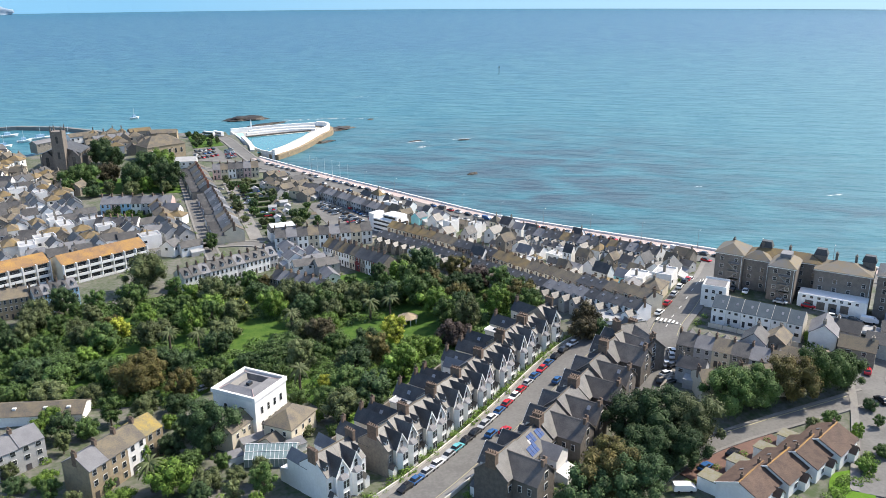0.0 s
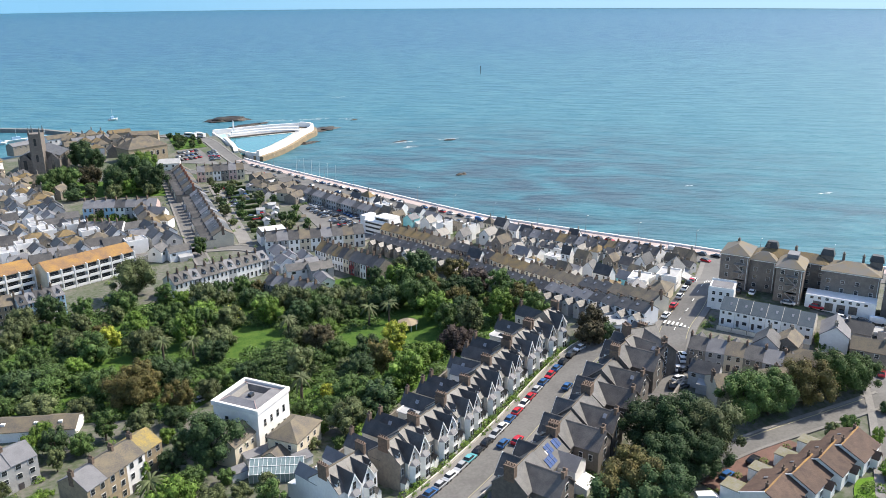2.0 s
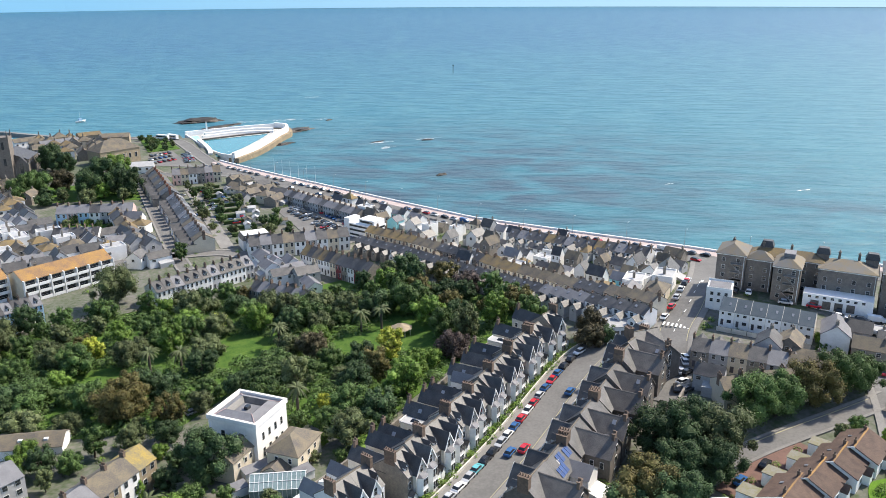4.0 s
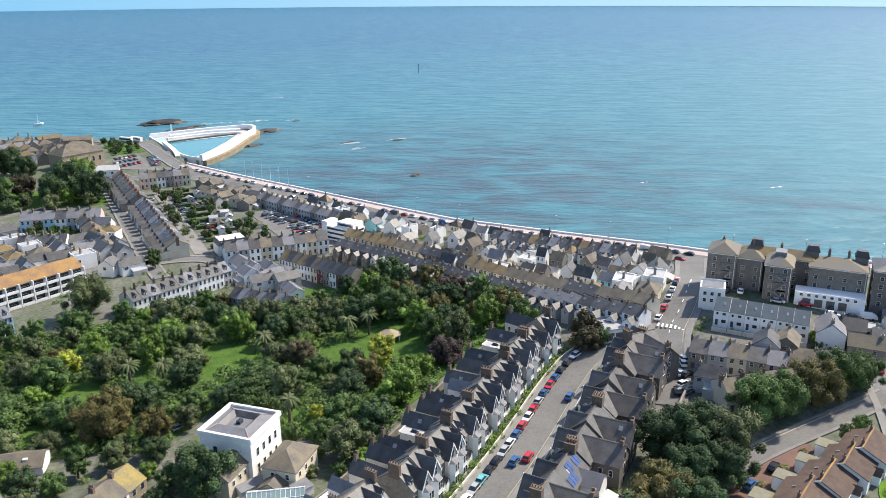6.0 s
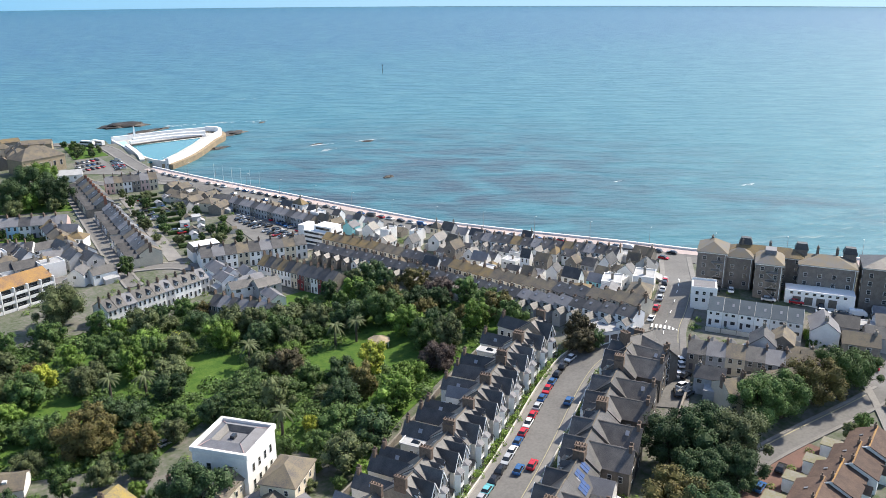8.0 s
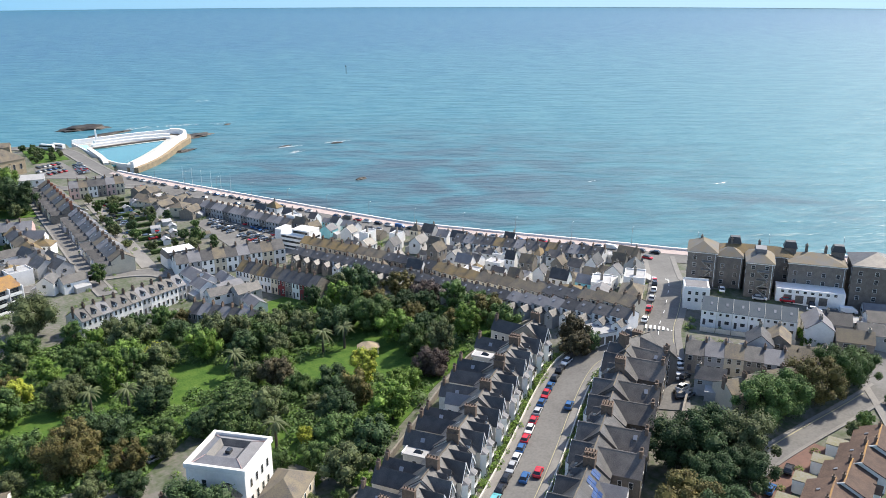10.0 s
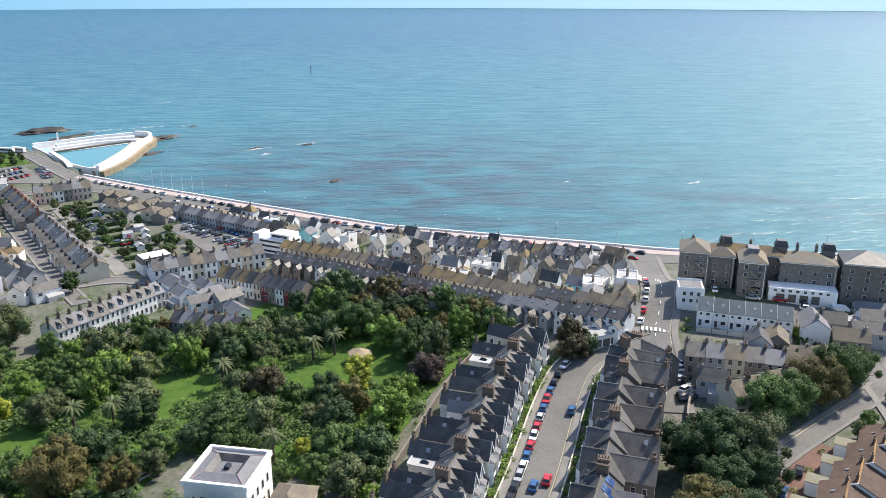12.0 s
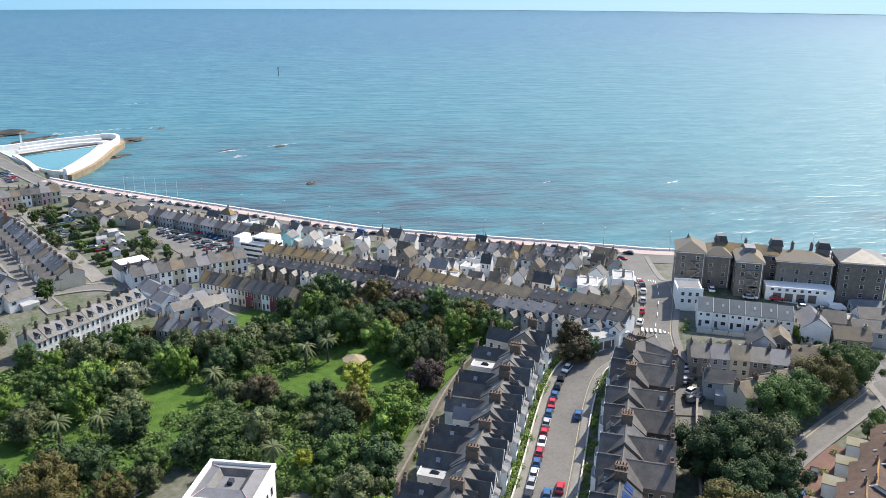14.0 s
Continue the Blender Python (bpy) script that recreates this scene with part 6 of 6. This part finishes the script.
def bush_mass(name, spots, label, mat):
    """Many small shrubs, joined."""
    rng = random.Random(9)
    verts, faces = [], []
    for x, y, r in spots:
        z = ground_z(x, y)
        for i in range(105):
            d = Vector((rng.gauss(0, 1), rng.gauss(0, 1), abs(rng.gauss(0, 1)))).normalized()
            p = Vector((x, y, z)) + d * r * rng.uniform(0.7, 1.1)
            n = (d + Vector((rng.uniform(-.6, .6), rng.uniform(-.6, .6), rng.uniform(0, .8)))).normalized()
            u = n.orthogonal().normalized()
            v = n.cross(u)
            q = r * rng.uniform(0.07, 0.16)
            k = len(verts)
            verts += [p + u * q, p + v * q, p - u * q, p - v * q]
            faces.append((k, k + 1, k + 2, k + 3))
    me = bpy.data.meshes.new(name)
    me.from_pydata(verts, [], faces)
    me.materials.append(mat)
    tagged(new(name, me), label, "shrubs", kind="stuff")


spots, front = [], []
xs, ys = [p[0] for p in PARK], [p[1] for p in PARK]
while len(spots) < 1300:
    x, y = random.uniform(min(xs), max(xs)), random.uniform(min(ys), max(ys))
    if inside(x, y, PARK) and not any(math.hypot(x - a, y - b) < r for a, b, r in CLEAR):
        spots.append((x, y, random.uniform(0.9, 3.0)))
bush_mass("shrubs", spots, "mixed green shrubs under the garden trees", LEAVES["green"])
for i in range(330):
    side = random.choice((1, -1))
    x, y, a = beside(STREET, random.uniform(5, 150), (random.uniform(6.8, 8.2) if side > 0 else -random.uniform(6.8, 9.4)))
    front.append((x, y, random.uniform(0.4, 1.7)))
for i in range(900):
    x, y = random.uniform(-90, 230), random.uniform(110, 460)
    if shore_distance(x, y) > 26 and all(line_gap(l, x, y) > 7 for l in LINES) and not inside(x, y, PARK) and not inside(x, y, CAR_PARKS[0]):
        front.append((x, y, random.uniform(0.6, 1.5)))
for (ax, ay), (bx, by) in TILED:
    for i in range(9):
        k, d = random.uniform(-0.1, 1.1), random.uniform(7.5, 13)
        q = math.hypot(bx - ax, by - ay)
        front.append((ax + (bx - ax) * k + (by - ay) / q * d, ay + (by - ay) * k - (bx - ax) / q * d, random.uniform(0.5, 1.5)))
    front.append((ax - (by - ay) / q * 11, ay + (bx - ax) / q * 11, 1.1))
bush_mass("garden_shrubs", front, "small clipped and flowering garden shrubs", LEAVES["bright"])


# ---- sea things: rocks, foam, buoy, headland ----
def rock(x, y, l, w, h, yaw, label="low dark wet rock in the sea"):
    bm = bmesh.new()
    bmesh.ops.create_icosphere(bm, subdivisions=3, radius=1)
    for v in bm.verts:
        v.co *= 1 + 0.5 * noise.noise(v.co * 1.7 + Vector((x, y, 0))) + 0.2 * noise.noise(v.co * 5)
        v.co = Vector((v.co.x * l, v.co.y * w, v.co.z * h))
    ob = tagged(new("rock", finish("rock", bm, ROCK)), label, "rock", "rocks in the bay")
    ob.matrix_basis = pose(x, y, 0, 0, 0, yaw)


for x, y, l, w, h in ((90.0, 762.8, 19, 8, 3.6), (79.9, 759.0, 10, 5, 1.6), (155.6, 679.0, 16, 7, 2.2), (131.0, 623.0, 9, 3, 1.2), (195.7, 474.6, 4, 1.6, 1.3), (100.1, 726.2, 20, 4, 1.4), (235.8, 591.5, 5, 2, 0.7), (198.7, 601.1, 6, 1.5, 0.5), (194.6, 720.2, 4, 1.5, 0.8)):
    rock(x, y, l, w, h, random.uniform(-20, 20) + 20)


def foam_streaks(lines, label):
    rng = random.Random(4)
    verts, faces = [], []
    for x, y, l, n in lines:
        for i in range(n):
            px, py = x + rng.gauss(0, l * 0.5), y + rng.gauss(0, l * 0.14)
            a, b, k = rng.uniform(0.8, 3.5), rng.uniform(0.15, 0.5), len(verts)
            verts += [(px - a, py, 0.05), (px, py - b, 0.07), (px + a, py + 0.3, 0.05), (px, py + b, 0.07)]
            faces.append((k, k + 1, k + 2, k + 3))
    me = bpy.data.meshes.new("foam")
    me.from_pydata(verts, [], faces)
    me.materials.append(PAINT)
    tagged(new("foam", me), label, "foam", kind="stuff")


foam_streaks([(158.0, 738.8, 16, 26), (197.9, 598.7, 12, 22), (239.8, 595.3, 10, 18), (128.4, 743.6, 20, 20), (199.3, 576.0, 8, 10), (370.0, 346.3, 4, 7), (228.3, 881.5, 18, 12), (189.1, 729.7, 14, 12), (309.2, 392.2, 3, 4)], "white streaks of broken wave foam")
by_ = thing("beacon", "thin dark beacon post standing in the sea", "beacon", m=pose(465.9, 1036.4, 0))
part("post", box(-0.25, 0.25, -0.25, 0.25, -1, 10), STONE_DARK, by_), part("topmark", box(-0.5, 0.5, -0.5, 0.5, 10, 11.4), STONE_DARK, by_)
# far glowing ring: horizon haze painted as emission, paler towards +x
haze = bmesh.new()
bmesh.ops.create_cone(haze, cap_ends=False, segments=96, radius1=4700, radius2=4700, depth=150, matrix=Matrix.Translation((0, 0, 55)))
HAZE = bpy.data.materials.new("painted horizon haze")
HAZE.use_nodes = True
hn, hl_ = HAZE.node_tree.nodes, HAZE.node_tree.links
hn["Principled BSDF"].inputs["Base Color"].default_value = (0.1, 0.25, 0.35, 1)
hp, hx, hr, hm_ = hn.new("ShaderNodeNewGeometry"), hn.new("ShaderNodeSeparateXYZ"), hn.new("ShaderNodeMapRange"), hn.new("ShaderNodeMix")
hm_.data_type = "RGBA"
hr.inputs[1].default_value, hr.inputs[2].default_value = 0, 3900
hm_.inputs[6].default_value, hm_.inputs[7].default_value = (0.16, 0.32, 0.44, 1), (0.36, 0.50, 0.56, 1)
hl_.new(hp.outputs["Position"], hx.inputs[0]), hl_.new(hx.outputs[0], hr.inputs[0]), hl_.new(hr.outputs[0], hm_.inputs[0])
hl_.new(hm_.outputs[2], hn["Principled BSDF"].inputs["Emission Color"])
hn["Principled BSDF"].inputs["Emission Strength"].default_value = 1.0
tagged(new("backdrop", finish("backdrop", haze, HAZE)), "glowing backdrop ring with pale blue haze painted on it", "backdrop", kind="structure")
hd = bmesh.new()
bmesh.ops.create_icosphere(hd, subdivisions=4, radius=1)
for v in hd.verts:
    v.co = Vector((v.co.x * 190, v.co.y * 60, max(-0.1, v.co.z) * 70)) * (1 + 0.35 * noise.noise(v.co * 2.2))
# blue of the distance mixed into the land's own colour as haze
FAR = material("far land, haze in colour", (0.22, 0.30, 0.38), (0.28, 0.35, 0.42), 0.01, 1.0, vary=0)
ob = tagged(new("headland", finish("headland", hd, FAR, True)), "distant headland across the bay, painted hazy blue", "headland", kind="structure")
ob.matrix_basis = pose(-753.1, 4594.7, 0, 0, 0, -15)

# coast road, public garden and quay between the harbour and the pool
COAST_ROAD = road("road", [(66.5, 540.0), (63.5, 566.0), (60.5, 600.0), (57.5, 640.0), (46.0, 664.0), (20.0, 672.0), (-15.0, 690.0)], 7, "grey coast road curving past the bathing pool", walks=1.5)
BATTERY = [(30.0, 662.0), (50.0, 648.0), (53.0, 612.0), (31.0, 608.0)]
tagged(new("lawn", finish("lawn", flat_ground(BATTERY, 0.04), UNDER)), "public garden lawn with shrub beds beside the coast road", "lawn", kind="structure")
wood(BATTERY, 6.0, ["olive", "dark", "green"], 0.35, 0.6, 140)
for x, y, yw in ((53.0, 655.0, 120), (46.0, 657.0, 130)):
    bus = thing("coach", "white coach parked on the coast road", "coach", m=place(x, y, yw, up=0.1))
    part("body", box(-5.5, 5.5, -1.25, 1.25, 0.5, 3.3), WHITE, bus), part("glazing", box(-5.2, 5.52, -1.28, 1.28, 1.7, 2.7), GLASS, bus), part("roof", box(-5.4, 5.4, -1.15, 1.15, 3.301, 3.5), PAINT, bus)
    for wx in (-3.4, 3.6):
        for wy in (-1.1, 1.1):
            w = bmesh.new()
            bmesh.ops.create_cone(w, cap_ends=True, segments=10, radius1=0.5, radius2=0.5, depth=0.3, matrix=pose(wx, wy, 0.5, 90))
            part("wheel", w, RUBBER, bus)
for x, y, l, w, hgt, yw, wl, rf in ((-25.0, 640.0, 26, 12, 6, 20, GREY, SLATE_PALE), (-48.0, 668.0, 18, 9, 5, 25, WHITE, SLATE_BROWN), (12.0, 640.0, 20, 9, 8, -10, BUFF, SLATE_BROWN), (-5.0, 662.0, 16, 8, 7, 15, STONE, LICHEN), (20.0, 544.0, 18, 9, 4.5, -8, WHITE, GREY), (-70.0, 655.0, 22, 8, 4, 40, STONE, SLATE_PALE)):
    qb = thing("building", "long quayside building with a shallow roof", "building", "quayside buildings", m=place(x, y, yw))
    part("wall", gable_wall(-l / 2, l / 2, -w / 2, w / 2, -3, hgt, hgt + w * 0.22), wl, qb)
    part("roof", gable_roof(-l / 2 - 0.2, l / 2 + 0.2, -w / 2, w / 2, hgt, hgt + w * 0.22 + 0.15, 0.4), rf, qb)
    for q in range(int(l / 4)):
        window(qb, -l / 2 + 2 + q * 4, -w / 2, hgt * 0.45, 1.4, 1.4)
for i in range(44):
    x, y = random.uniform(-45, 18), random.uniform(612, 668)
    if not any(math.hypot(x - a, y - b) < 11 for a, b in ((-25, 640), (-48, 668), (12, 640), (-5, 662), (8, 584))):
        car(x, y, random.choice((20, 110)), random.choice((0, 3, 4, 5, 2, 1)))

# harbour pier and boats
pier = tagged(new("pier", finish("pier", ribbon([(-151.3, 777.8), (-104.5, 780.8), (-67.5, 762.5), (-32.6, 723.8)], 2, 2, -2.0, 6), PAVE)), "pale stone harbour pier with a white parapet", "pier", kind="structure")
for x, y, l in ((-80.8, 722.7, 9), (-107.4, 743.9, 7), (-103.6, 691.6, 5), (-9.1, 806.9, 4), (-70.0, 708.0, 6), (-92.0, 712.0, 5), (-60.0, 720.0, 4)):
    b = thing("boat", "moored white boat on the water", "boat", m=pose(x, y, 0, 0, 0, 20))
    part("hull", hull([(-l, -1.5, 1.6), (-l, 1.5, 1.6), (l * 0.5, 1.7, 1.8), (l * 0.5, -1.7, 1.8), (l * 1.2, 0, 2.2), (-l, 0, -0.5), (l, 0, -0.3)]), WHITE, b)
    part("cabin", box(-l * 0.4, l * 0.3, -1.1, 1.1, 1.7, 3.8), BLUE, b), part("mast", box(-0.1, 0.1, -0.1, 0.1, 3.8, 10), PAINT, b)


# ---- lamp posts and flagpoles on the promenade ----
def lamp_maker():
    t = thing("street_lamp", "tall grey promenade lamp post with a single arm", "street lamp", "promenade lamps")
    p = bmesh.new()
    bmesh.ops.create_cone(p, cap_ends=True, segments=6, radius1=0.1, radius2=0.06, depth=8, matrix=Matrix.Translation((0, 0, 4)))
    part("pole", p, METAL, t), part("arm", box(-0.04, 0.04, -1.4, 0, 7.9, 7.98), METAL, t), part("lantern", box(-0.15, 0.15, -1.8, -1.2, 7.8, 7.95), PAINT, t)
    return t


def flagpole_maker():
    t = thing("flagpole", "slender white flagpole on the promenade", "flagpole", "promenade flagpoles")
    p = bmesh.new()
    bmesh.ops.create_cone(p, cap_ends=True, segments=6, radius1=0.10, radius2=0.05, depth=11, matrix=Matrix.Translation((0, 0, 5.5)))
    part("pole", p, PAINT, t), part("truck", box(-0.12, 0.12, -0.12, 0.12, 11, 11.15), PAINT, t)
    return t


s = sa - 60
while s < send:
    x, y, a = beside(PROM_LINE, s, 1.2)
    put("lamp", lamp_maker, place(x, y, a))
    s += 26
f0, f1 = along(PROM_LINE, 92.7, 494.6), along(PROM_LINE, 111.3, 461.8)
for i in range(6):
    x, y, a = beside(PROM_LINE, f0 + (f1 - f0) * i / 5, 3.0)
    put("flag", flagpole_maker, place(x, y, a))
